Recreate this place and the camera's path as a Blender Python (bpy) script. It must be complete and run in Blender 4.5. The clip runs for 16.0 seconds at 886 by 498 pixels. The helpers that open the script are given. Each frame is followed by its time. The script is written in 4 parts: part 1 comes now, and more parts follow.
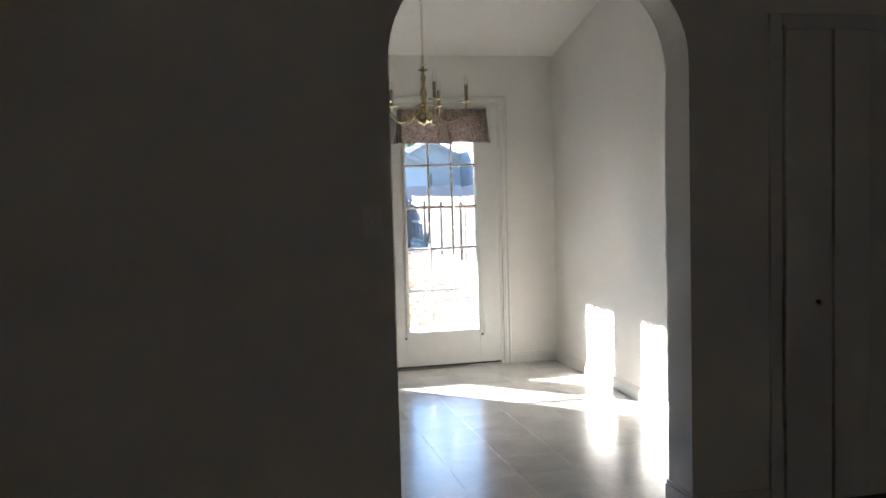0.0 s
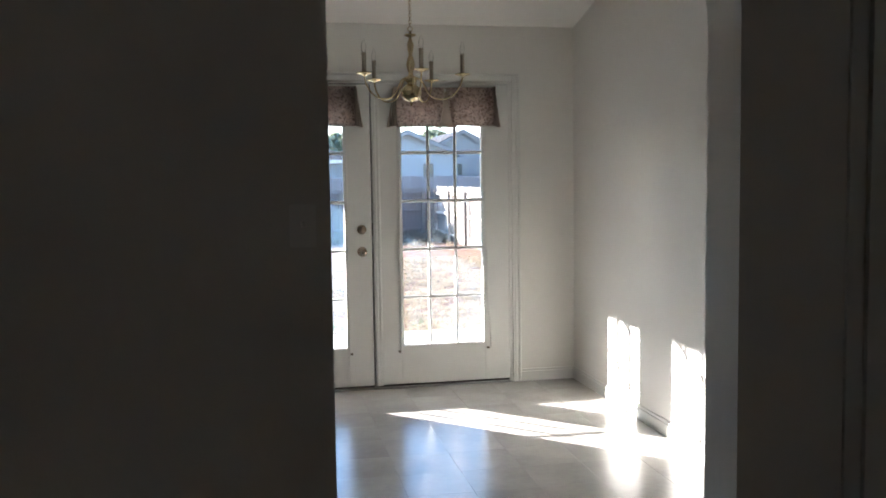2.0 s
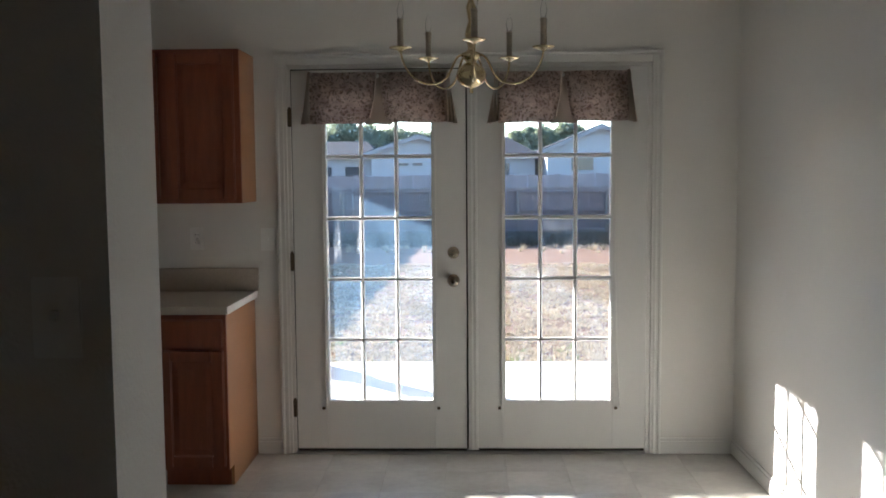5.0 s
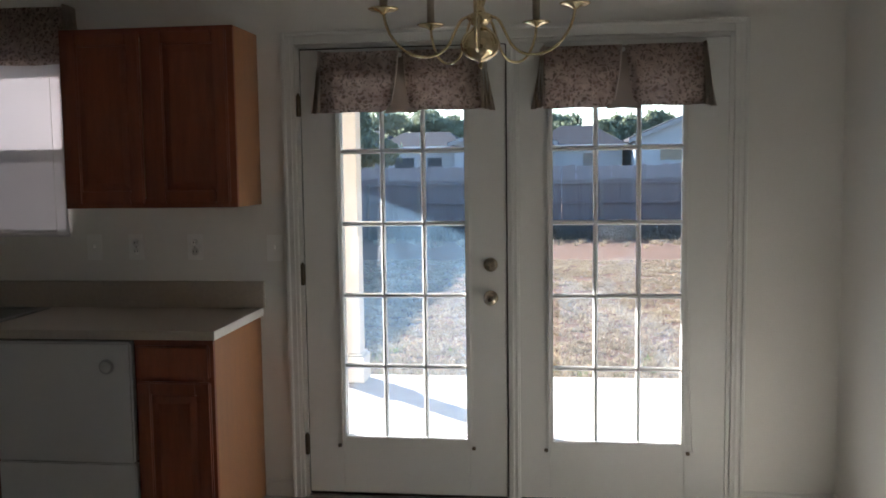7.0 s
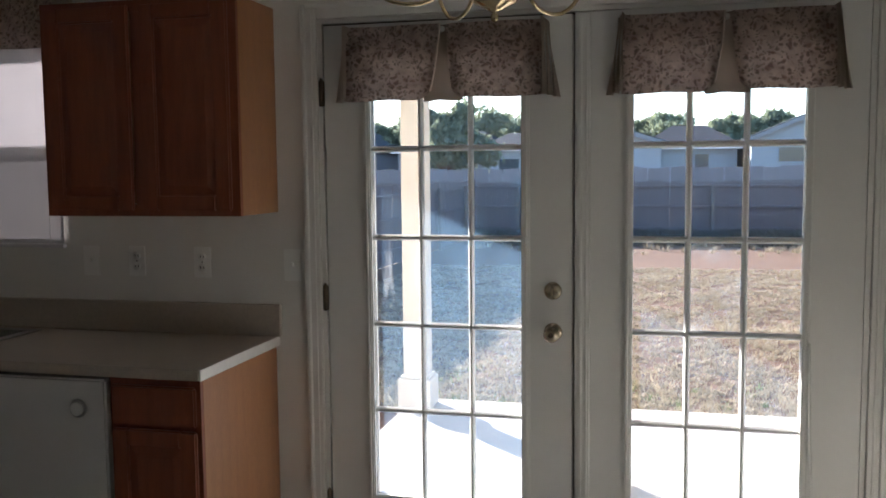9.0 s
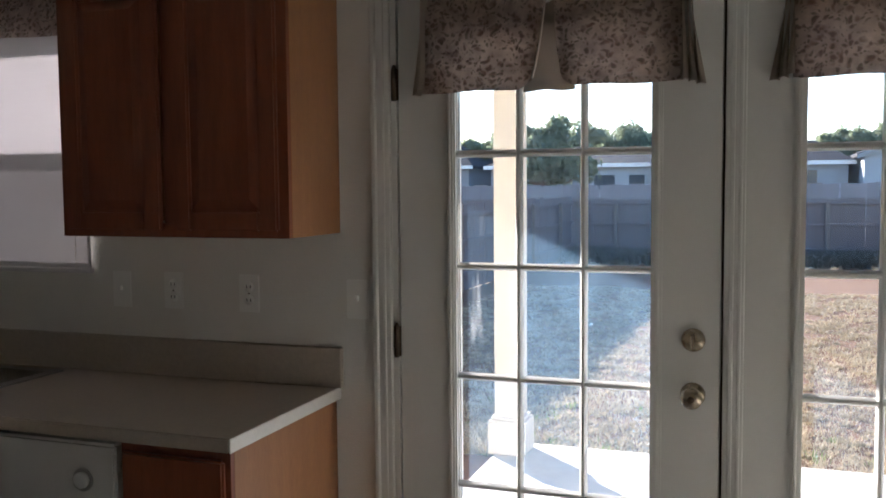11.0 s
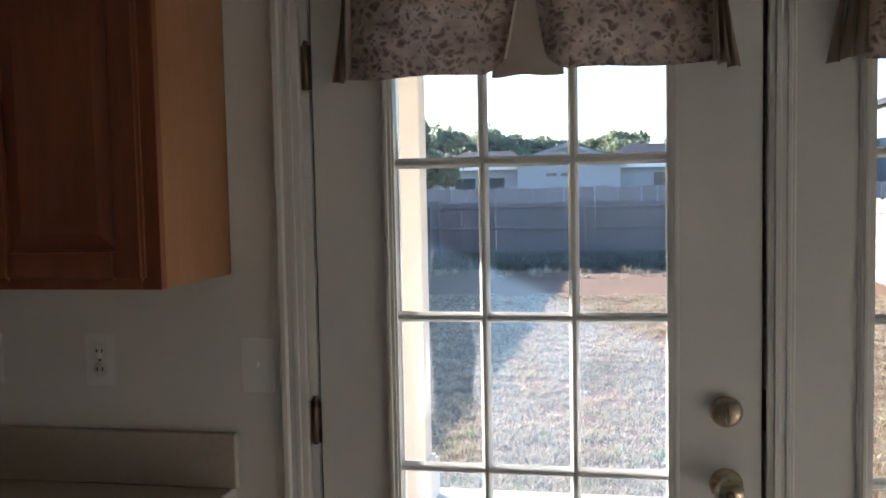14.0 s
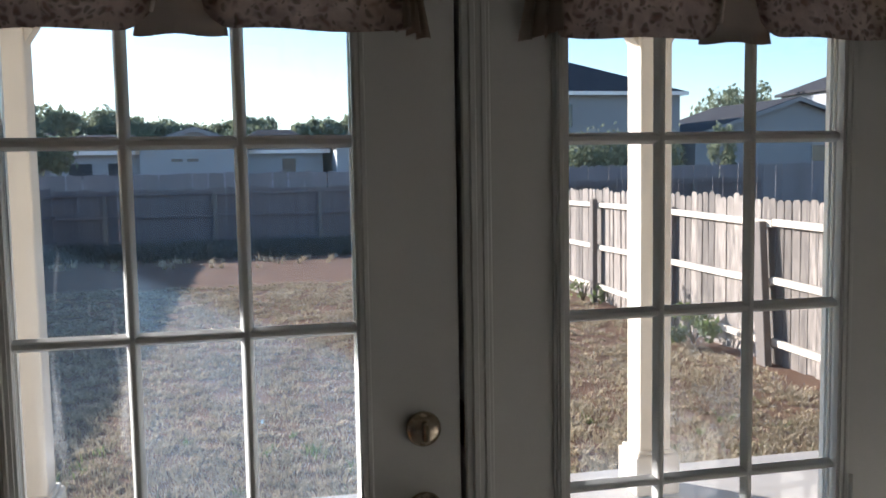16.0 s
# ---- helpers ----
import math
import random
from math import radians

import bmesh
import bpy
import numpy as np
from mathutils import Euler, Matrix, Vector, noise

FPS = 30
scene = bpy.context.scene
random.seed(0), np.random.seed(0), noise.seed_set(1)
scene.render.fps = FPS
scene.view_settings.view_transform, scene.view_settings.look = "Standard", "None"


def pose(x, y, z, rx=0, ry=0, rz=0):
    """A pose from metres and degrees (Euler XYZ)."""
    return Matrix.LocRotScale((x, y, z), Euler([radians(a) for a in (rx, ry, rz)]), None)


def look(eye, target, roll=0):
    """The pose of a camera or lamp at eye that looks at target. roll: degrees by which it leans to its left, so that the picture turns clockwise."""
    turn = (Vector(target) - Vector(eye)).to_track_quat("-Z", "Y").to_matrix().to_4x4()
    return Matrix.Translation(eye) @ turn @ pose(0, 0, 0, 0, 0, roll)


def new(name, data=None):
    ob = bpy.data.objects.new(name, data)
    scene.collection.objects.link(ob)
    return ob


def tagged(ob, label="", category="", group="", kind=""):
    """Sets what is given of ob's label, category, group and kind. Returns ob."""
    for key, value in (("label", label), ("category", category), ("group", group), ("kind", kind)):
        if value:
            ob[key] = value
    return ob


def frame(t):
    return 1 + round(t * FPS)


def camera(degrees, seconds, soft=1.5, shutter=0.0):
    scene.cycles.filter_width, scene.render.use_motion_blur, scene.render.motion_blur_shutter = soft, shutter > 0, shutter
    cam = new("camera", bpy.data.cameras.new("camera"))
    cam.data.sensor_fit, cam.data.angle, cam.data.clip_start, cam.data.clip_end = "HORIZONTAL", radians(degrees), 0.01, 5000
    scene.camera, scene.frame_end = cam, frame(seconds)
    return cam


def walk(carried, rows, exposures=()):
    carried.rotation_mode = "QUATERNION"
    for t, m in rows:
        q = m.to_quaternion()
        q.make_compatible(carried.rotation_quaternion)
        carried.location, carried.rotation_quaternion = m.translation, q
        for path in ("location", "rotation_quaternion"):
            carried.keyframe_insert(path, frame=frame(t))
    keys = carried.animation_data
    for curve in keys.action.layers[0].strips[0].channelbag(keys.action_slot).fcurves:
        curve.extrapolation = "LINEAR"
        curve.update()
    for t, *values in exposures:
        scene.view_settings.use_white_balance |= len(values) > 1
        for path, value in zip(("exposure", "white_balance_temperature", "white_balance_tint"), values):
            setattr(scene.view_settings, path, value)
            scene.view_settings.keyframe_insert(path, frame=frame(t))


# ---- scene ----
cam = camera(52.1, 16.0, 1.7)
PATH = [
    (0, (-1.136, -6.908, 1.403), (-0.6814, -4.9642, 1.2725), -1.56),
    (0.5, (-1.098, -6.691, 1.404), (-0.5847, -4.7625, 1.2651), -1.78),
    (1, (-1.012, -6.472, 1.404), (-0.4939, -4.5456, 1.2598), -1.45),
    (1.5, (-0.865, -6.257, 1.404), (-0.4035, -4.3163, 1.2570), -1.22),
    (2, (-0.708, -6.037, 1.407), (-0.3247, -4.0802, 1.2555), -0.81),
    (2.5, (-0.589, -5.811, 1.418), (-0.2748, -3.8413, 1.2673), -0.78),
    (3, (-0.404, -5.580, 1.436), (-0.1814, -3.5982, 1.2833), -0.94),
    (3.5, (-0.284, -5.368, 1.450), (-0.1324, -3.3798, 1.2971), -0.48),
    (4, (-0.223, -5.174, 1.462), (-0.1260, -3.1821, 1.3114), -0.31),
    (4.5, (-0.113, -4.984, 1.474), (-0.0898, -2.9905, 1.3201), -0.19),
    (5, (-0.004, -4.780, 1.487), (-0.0572, -2.7871, 1.3272), -0.45),
    (7.5, (0.267, -3.797, 1.523), (-0.0285, -1.8276, 1.3383), -0.76),
    (8, (0.320, -3.593, 1.527), (-0.0356, -1.6333, 1.3396), -0.75),
    (10.5, (0.193, -2.641, 1.496), (-0.4435, -0.7512, 1.3498), -0.40),
    (11, (0.105, -2.489, 1.499), (-0.5682, -0.6110, 1.3623), -0.49),
    (11.5, (0.012, -2.329, 1.500), (-0.7001, -0.4639, 1.3828), -0.46),
    (12, (-0.010, -2.185, 1.502), (-0.7967, -0.3484, 1.4045), -0.20),
    (12.5, (-0.064, -2.073, 1.509), (-0.8499, -0.2366, 1.4033), -0.65),
    (13, (-0.194, -2.028, 1.520), (-0.8468, -0.1414, 1.4069), -0.98),
    (13.5, (-0.273, -1.951, 1.535), (-0.7868, -0.0228, 1.4019), -1.28),
    (14, (-0.293, -1.857, 1.539), (-0.6655, 0.1036, 1.4063), -1.11),
    (14.5, (-0.330, -1.751, 1.538), (-0.4984, 0.2372, 1.4018), -1.36),
    (15, (-0.379, -1.663, 1.543), (-0.3026, 0.3301, 1.3932), -1.60),
    (15.5, (-0.375, -1.580, 1.544), (-0.0860, 0.3917, 1.3754), -1.30),
    (16, (-0.375, -1.547, 1.544), (0.0528, 0.3989, 1.3665), -0.98),
]
walk(cam, [(t, look(eye, target, roll)) for t, eye, target, roll in PATH],
     [(0.0, 3.66, 5900, 12), (2.5, 3.24, 5880, 12), (3.5, 3.2, 5880, 12), (5.0, 2.92, 5900, 12), (8.0, 2.56, 5960, 12.5), (10.5, 2.58, 6000, 13.5), (12.5, 2.7, 6130, 13.5),
      (14.5, 2.5, 6080, 13.5), (15.0, 2.22, 5900, 12), (15.5, 1.82, 5900, 12), (16.0, 1.58, 5920, 12.5)])

# ---- light ----
SUN_EL, SUN_AZ = 17.4, 45.6            # degrees above the ground; degrees from +y towards -x
world = bpy.data.worlds.new("sky")
scene.world = world
world.use_nodes = True
wn, wl = world.node_tree.nodes, world.node_tree.links
sky = wn.new("ShaderNodeTexSky")
sky.sky_type, sky.sun_disc = "NISHITA", False
sky.sun_elevation, sky.sun_rotation = radians(SUN_EL), radians(-SUN_AZ)
sky.dust_density, sky.ozone_density = 0.3, 3.0
wn["Background"].inputs["Strength"].default_value = 0.10
wl.new(sky.outputs[0], wn["Background"].inputs["Color"])
sun = new("sun", bpy.data.lights.new("sun", "SUN"))
sun.data.energy, sun.data.angle, sun.data.color = 5.0, radians(0.5), (1.0, 0.92, 0.82)
se, sa = radians(SUN_EL), radians(SUN_AZ)
sun.matrix_basis = look((-20 * math.sin(sa), 20 * math.cos(sa), 20 * math.tan(se)), (0, 0, 0))


# ---- materials ----
def mat(name, color, rough=0.6, metal=0.0, vary=0.12, scale=8.0, bump=0.15, bscale=60.0, color2=None, spec=0.5,
        coord="Object", stretch=(1, 1, 1), rand=0.0, detail=6.0, fine=0.0, coat=0.0):
    """A surface with colour drift at two sizes, worn gloss and fine relief."""
    m = bpy.data.materials.new(name)
    m.use_nodes = True
    n, l = m.node_tree.nodes, m.node_tree.links
    b = n["Principled BSDF"]
    b.inputs["Metallic"].default_value = metal
    b.inputs["Specular IOR Level"].default_value = spec
    b.inputs["Coat Weight"].default_value = coat
    tc = n.new("ShaderNodeTexCoord")
    mp = n.new("ShaderNodeMapping")
    mp.inputs["Scale"].default_value = stretch
    l.new(tc.outputs[coord], mp.inputs["Vector"])
    if rand:
        of = n.new("ShaderNodeObjectInfo")
        sh = n.new("ShaderNodeVectorMath")
        sh.operation = "SCALE"
        sh.inputs[0].default_value = (37.0, 11.0, 23.0)
        l.new(of.outputs["Random"], sh.inputs["Scale"])
        l.new(sh.outputs[0], mp.inputs["Location"])
    t1 = n.new("ShaderNodeTexNoise")
    t1.inputs["Scale"].default_value, t1.inputs["Detail"].default_value = scale, detail
    l.new(mp.outputs[0], t1.inputs["Vector"])
    t2 = n.new("ShaderNodeTexNoise")
    t2.inputs["Scale"].default_value, t2.inputs["Detail"].default_value = bscale, 4.0
    l.new(mp.outputs[0], t2.inputs["Vector"])
    ramp = n.new("ShaderNodeValToRGB")
    ramp.color_ramp.elements[0].position, ramp.color_ramp.elements[1].position = 0.3, 0.7
    c2 = color2 or tuple(c * (1 - vary) for c in color)
    ramp.color_ramp.elements[0].color = (*c2, 1)
    ramp.color_ramp.elements[1].color = (*color, 1)
    l.new(t1.outputs["Fac"], ramp.inputs["Fac"])
    out = ramp.outputs["Color"]
    if fine:
        mx = n.new("ShaderNodeMix")
        mx.data_type, mx.blend_type = "RGBA", "MULTIPLY"
        mr = n.new("ShaderNodeMapRange")
        mr.inputs["From Min"].default_value, mr.inputs["From Max"].default_value = 0.35, 0.65
        mr.inputs["To Min"].default_value, mr.inputs["To Max"].default_value = 1 - fine, 1.0
        l.new(t2.outputs["Fac"], mr.inputs["Value"])
        mx.inputs["Factor"].default_value = 1.0
        l.new(out, mx.inputs["A"])
        l.new(mr.outputs["Result"], mx.inputs["B"])
        out = mx.outputs["Result"]
    if rand:
        oi = n.new("ShaderNodeObjectInfo")
        hs = n.new("ShaderNodeHueSaturation")
        mv = n.new("ShaderNodeMapRange")
        mv.inputs["To Min"].default_value, mv.inputs["To Max"].default_value = 1 - rand, 1 + rand
        l.new(oi.outputs["Random"], mv.inputs["Value"])
        l.new(mv.outputs["Result"], hs.inputs["Value"])
        l.new(out, hs.inputs["Color"])
        out = hs.outputs["Color"]
    l.new(out, b.inputs["Base Color"])
    rr = n.new("ShaderNodeMapRange")
    rr.inputs["To Min"].default_value, rr.inputs["To Max"].default_value = max(0.02, rough - 0.08), min(1, rough + 0.08)
    l.new(t1.outputs["Fac"], rr.inputs["Value"])
    l.new(rr.outputs["Result"], b.inputs["Roughness"])
    bp = n.new("ShaderNodeBump")
    bp.inputs["Strength"].default_value, bp.inputs["Distance"].default_value = bump, 0.004
    l.new(t2.outputs["Fac"], bp.inputs["Height"])
    l.new(bp.outputs[0], b.inputs["Normal"])
    return m


def glass_mat(name, film, even):
    """Clear window glass with a thin uneven film of dirt that catches the sun."""
    m = bpy.data.materials.new(name)
    m.use_nodes = True
    n, l = m.node_tree.nodes, m.node_tree.links
    n.remove(n["Principled BSDF"])
    clear = n.new("ShaderNodeBsdfTransparent")
    gloss = n.new("ShaderNodeBsdfGlossy")
    gloss.inputs["Roughness"].default_value = 0.02
    fr = n.new("ShaderNodeFresnel")
    fr.inputs["IOR"].default_value = 1.45
    a = n.new("ShaderNodeMixShader")
    l.new(fr.outputs[0], a.inputs["Fac"])
    l.new(clear.outputs[0], a.inputs[1])
    l.new(gloss.outputs[0], a.inputs[2])
    haze = n.new("ShaderNodeBsdfTranslucent")
    haze.inputs["Color"].default_value = (0.38, 0.67, 1.0, 1)
    tc = n.new("ShaderNodeTexCoord")
    mp = n.new("ShaderNodeMapping")
    mp.inputs["Scale"].default_value = (1.0, 1.0, 0.45)
    l.new(tc.outputs["Object"], mp.inputs["Vector"])
    tn = n.new("ShaderNodeTexNoise")
    tn.inputs["Scale"].default_value, tn.inputs["Detail"].default_value, tn.inputs["Distortion"].default_value = 7.0, 8.0, 1.2
    l.new(mp.outputs[0], tn.inputs["Vector"])
    mr = n.new("ShaderNodeMapRange")
    mr.inputs["From Min"].default_value, mr.inputs["From Max"].default_value = 0.42, 0.8
    mr.inputs["To Min"].default_value, mr.inputs["To Max"].default_value = film * even, film * 1.5
    l.new(tn.outputs["Fac"], mr.inputs["Value"])
    vo = n.new("ShaderNodeTexVoronoi")
    vo.inputs["Scale"].default_value = 13.0
    l.new(tc.outputs["Object"], vo.inputs["Vector"])
    sp = n.new("ShaderNodeMapRange")
    sp.inputs["From Min"].default_value, sp.inputs["From Max"].default_value = 0.022, 0.05
    sp.inputs["To Min"].default_value, sp.inputs["To Max"].default_value = film * 12, 0.0
    l.new(vo.outputs["Distance"], sp.inputs["Value"])
    both = n.new("ShaderNodeMath")
    both.operation = "MAXIMUM"
    l.new(mr.outputs["Result"], both.inputs[0])
    l.new(sp.outputs["Result"], both.inputs[1])
    bm_ = n.new("ShaderNodeMixShader")
    l.new(both.outputs[0], bm_.inputs["Fac"])
    l.new(a.outputs[0], bm_.inputs[1])
    l.new(haze.outputs[0], bm_.inputs[2])
    l.new(bm_.outputs[0], n["Material Output"].inputs["Surface"])
    return m


def smear(m, scale, stretch, lo, hi, amount):
    """Wiped streaks and smudges on a pane, over its film of dirt."""
    n, l = m.node_tree.nodes, m.node_tree.links
    last = n["Material Output"].inputs["Surface"].links[0].from_socket
    tc = n.new("ShaderNodeTexCoord")
    mp = n.new("ShaderNodeMapping")
    mp.inputs["Scale"].default_value = stretch
    l.new(tc.outputs["Object"], mp.inputs["Vector"])
    tn = n.new("ShaderNodeTexNoise")
    tn.inputs["Scale"].default_value, tn.inputs["Detail"].default_value, tn.inputs["Distortion"].default_value = scale, 5.0, 0.6
    l.new(mp.outputs[0], tn.inputs["Vector"])
    mr = n.new("ShaderNodeMapRange")
    mr.inputs["From Min"].default_value, mr.inputs["From Max"].default_value = lo, hi
    mr.inputs["To Min"].default_value, mr.inputs["To Max"].default_value = 0.0, amount
    l.new(tn.outputs["Fac"], mr.inputs["Value"])
    white = n.new("ShaderNodeBsdfTranslucent")
    white.inputs["Color"].default_value = (0.9, 0.92, 0.95, 1)
    mx = n.new("ShaderNodeMixShader")
    l.new(mr.outputs["Result"], mx.inputs["Fac"])
    l.new(last, mx.inputs[1])
    l.new(white.outputs[0], mx.inputs[2])
    l.new(mx.outputs[0], n["Material Output"].inputs["Surface"])
    return m


def fabric_mat(name):
    """Cream cotton printed with brown and rust leaves and flowers."""
    m = mat(name, (0.75, 0.635, 0.57), 0.9, color2=(0.46, 0.36, 0.325), bump=0.25, bscale=500, scale=26)
    n, l = m.node_tree.nodes, m.node_tree.links
    b = n["Principled BSDF"]
    old = b.inputs["Base Color"].links[0].from_socket
    tc = n.new("ShaderNodeTexCoord")
    warp = n.new("ShaderNodeTexNoise")
    warp.inputs["Scale"].default_value = 22.0
    l.new(tc.outputs["Object"], warp.inputs["Vector"])
    add = n.new("ShaderNodeVectorMath")
    add.operation = "MULTIPLY_ADD"
    add.inputs[1].default_value = (0.05, 0.05, 0.05)
    l.new(warp.outputs["Color"], add.inputs[0])
    l.new(tc.outputs["Object"], add.inputs[2])
    for sc, lo, hi, col in ((50.0, 0.11, 0.23, (0.17, 0.105, 0.09)), (37.0, 0.07, 0.19, (0.27, 0.165, 0.13)), (74.0, 0.10, 0.2, (0.20, 0.17, 0.13))):
        v = n.new("ShaderNodeTexVoronoi")
        v.inputs["Scale"].default_value = sc
        l.new(add.outputs[0], v.inputs["Vector"])
        mr = n.new("ShaderNodeMapRange")
        mr.inputs["From Min"].default_value, mr.inputs["From Max"].default_value = lo * 1.9, hi * 1.9
        mr.inputs["To Min"].default_value, mr.inputs["To Max"].default_value = 0.74, 0.0
        l.new(v.outputs["Distance"], mr.inputs["Value"])
        mx = n.new("ShaderNodeMix")
        mx.data_type = "RGBA"
        l.new(mr.outputs["Result"], mx.inputs["Factor"])
        l.new(old, mx.inputs["A"])
        mx.inputs["B"].default_value = (*col, 1)
        old = mx.outputs["Result"]
    l.new(old, b.inputs["Base Color"])
    return m


WALL = mat("wall_paint", (0.82, 0.80, 0.75), 0.75, vary=0.04, scale=2.0, bump=0.25, bscale=140)
CEIL = mat("ceiling_paint", (0.82, 0.80, 0.76), 0.9, vary=0.04, scale=2.0, bump=0.5, bscale=90)
TRIM = mat("white_trim_paint", (0.78, 0.77, 0.73), 0.38, vary=0.05, scale=6.0, bump=0.06, bscale=40)
DOORW = mat("white_door_paint", (0.76, 0.755, 0.72), 0.42, vary=0.05, scale=4.0, bump=0.05, bscale=50)
FLOORM = mat("vinyl_floor", (0.60, 0.58, 0.53), 0.23, color2=(0.47, 0.45, 0.41), scale=3.2, bump=0.05, bscale=30, rand=0.008, fine=0.06)
GROUT = mat("vinyl_seam", (0.55, 0.525, 0.475), 0.26)
CARPET = mat("carpet", (0.30, 0.25, 0.20), 0.95, bump=0.8, bscale=300)
WOOD = mat("cabinet_wood", (0.27, 0.077, 0.033), 0.36, color2=(0.20, 0.053, 0.022), scale=9, stretch=(4, 4, 0.5), bscale=70, bump=0.08, fine=0.1)
WOODSIDE = mat("cabinet_side_veneer", (0.42, 0.205, 0.094), 0.42, color2=(0.365, 0.17, 0.076), scale=8, stretch=(4, 4, 0.5), bscale=70, bump=0.06, fine=0.12)
LAMIN = mat("laminate_counter", (0.54, 0.465, 0.385), 0.35, vary=0.1, scale=60, bump=0.03, fine=0.1, bscale=250)
LAMEDGE = mat("laminate_edge", (0.74, 0.72, 0.68), 0.4, vary=0.06, scale=60, bump=0.03)
APPL = mat("white_enamel", (0.62, 0.61, 0.585), 0.22, vary=0.03, scale=3, bump=0.02)
BLACKP = mat("black_plastic", (0.02, 0.02, 0.02), 0.4)
BRASS = mat("polished_brass", (0.80, 0.66, 0.41), 0.11, 1.0, vary=0.2, scale=30, bump=0.05, bscale=90)
NICKEL = mat("worn_brass_nickel", (0.55, 0.47, 0.36), 0.25, 1.0, vary=0.25, scale=40, bump=0.05)
STEEL = mat("brushed_steel", (0.45, 0.44, 0.43), 0.32, 1.0, vary=0.1, scale=10, stretch=(1, 20, 1))
DARKMET = mat("dark_hinge_metal", (0.18, 0.14, 0.10), 0.4, 1.0, vary=0.3, scale=40)
SLEEVE = mat("candle_sleeve", (0.48, 0.41, 0.32), 0.5, vary=0.2, scale=30)
PLATE = mat("ivory_plastic", (0.9, 0.89, 0.85), 0.35, vary=0.03)
FABRIC = fabric_mat("printed_cotton")
LINING = mat("beige_lining", (0.62, 0.53, 0.455), 0.9, vary=0.08, bump=0.2, bscale=500)
CORD = mat("cream_cord", (0.72, 0.63, 0.56), 0.9, vary=0.1, scale=40, bump=0.2, bscale=400)
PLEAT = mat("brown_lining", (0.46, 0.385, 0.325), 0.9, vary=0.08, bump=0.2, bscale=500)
BLIND = mat("blind_vinyl", (0.74, 0.72, 0.73), 0.5, vary=0.03)
bn, bl = BLIND.node_tree.nodes, BLIND.node_tree.links
tr = bn.new("ShaderNodeBsdfTranslucent")
tr.inputs["Color"].default_value = (0.80, 0.78, 0.80, 1)
mxs = bn.new("ShaderNodeMixShader")
mxs.inputs["Fac"].default_value = 0.28
bl.new(bn["Principled BSDF"].outputs[0], mxs.inputs[1])
bl.new(tr.outputs[0], mxs.inputs[2])
bl.new(mxs.outputs[0], bn["Material Output"].inputs["Surface"])
# cloth of the added shade; sets strength and tint of the fill light
SHADEM = mat("shade_cloth", (0.34, 0.25, 0.19), 0.9, vary=0.1, bump=0.1, bscale=400)
sn, sl_ = SHADEM.node_tree.nodes, SHADEM.node_tree.links
st = sn.new("ShaderNodeBsdfTranslucent")
st.inputs["Color"].default_value = (0.82, 0.68, 0.56, 1)
sm = sn.new("ShaderNodeMixShader")
sm.inputs["Fac"].default_value = 0.85
sl_.new(sn["Principled BSDF"].outputs[0], sm.inputs[1])
sl_.new(st.outputs[0], sm.inputs[2])
sl_.new(sm.outputs[0], sn["Material Output"].inputs["Surface"])
# half-clear dark sheet that holds back daylight from the blind's lower half
SCREEN = mat("dimming_screen", (0.05, 0.05, 0.05), 0.7)
cn, cl = SCREEN.node_tree.nodes, SCREEN.node_tree.links
ct = cn.new("ShaderNodeBsdfTransparent")
cm = cn.new("ShaderNodeMixShader")
cm.inputs["Fac"].default_value = 0.55
cl.new(ct.outputs[0], cm.inputs[1])
cl.new(cn["Principled BSDF"].outputs[0], cm.inputs[2])
cl.new(cm.outputs[0], cn["Material Output"].inputs["Surface"])
RUBBER = mat("door_sweep", (0.03, 0.025, 0.02), 0.6)
CONC = mat("concrete", (0.46, 0.43, 0.39), 0.85, vary=0.18, scale=3, bump=0.4, bscale=80, fine=0.12)
POSTM = mat("cream_post_paint", (0.66, 0.60, 0.50), 0.7, vary=0.1, scale=6, bump=0.2, bscale=60)
SIDING = mat("stucco", (0.52, 0.46, 0.38), 0.9, vary=0.1, bump=0.4, bscale=60)
# weed colour taken down so the strip reads as the back fence's shadow
SHADEWEED = mat("shade_dark_weed", (0.12, 0.108, 0.085), 0.9, spec=0.1, color2=(0.075, 0.07, 0.055), scale=0.9, bump=0.0)
SOIL = mat("dry_lawn_ground", (0.195, 0.116, 0.074), 0.95, spec=0.1, color2=(0.145, 0.088, 0.057), scale=1.6, bump=0.6, bscale=26, fine=0.22)
STRAW = mat("dry_grass", (0.51, 0.435, 0.305), 0.9, spec=0.15, color2=(0.32, 0.265, 0.178), scale=0.8, bump=0.0)
gn, gl = STRAW.node_tree.nodes, STRAW.node_tree.links
gi = gn.new("ShaderNodeNewGeometry")
gv = gn.new("ShaderNodeMapRange")
gv.inputs["To Min"].default_value, gv.inputs["To Max"].default_value = 0.78, 1.18
gh = gn.new("ShaderNodeHueSaturation")
gl.new(gi.outputs["Random Per Island"], gv.inputs["Value"])
gl.new(gv.outputs["Result"], gh.inputs["Value"])
gl.new(gn["Principled BSDF"].inputs["Base Color"].links[0].from_socket, gh.inputs["Color"])
gl.new(gh.outputs["Color"], gn["Principled BSDF"].inputs["Base Color"])
WEED = mat("green_weed", (0.16, 0.21, 0.07), 0.8, vary=0.3, scale=6)
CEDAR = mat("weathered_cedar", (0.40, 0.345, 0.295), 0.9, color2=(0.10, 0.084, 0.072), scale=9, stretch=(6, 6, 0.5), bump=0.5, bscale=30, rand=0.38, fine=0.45)
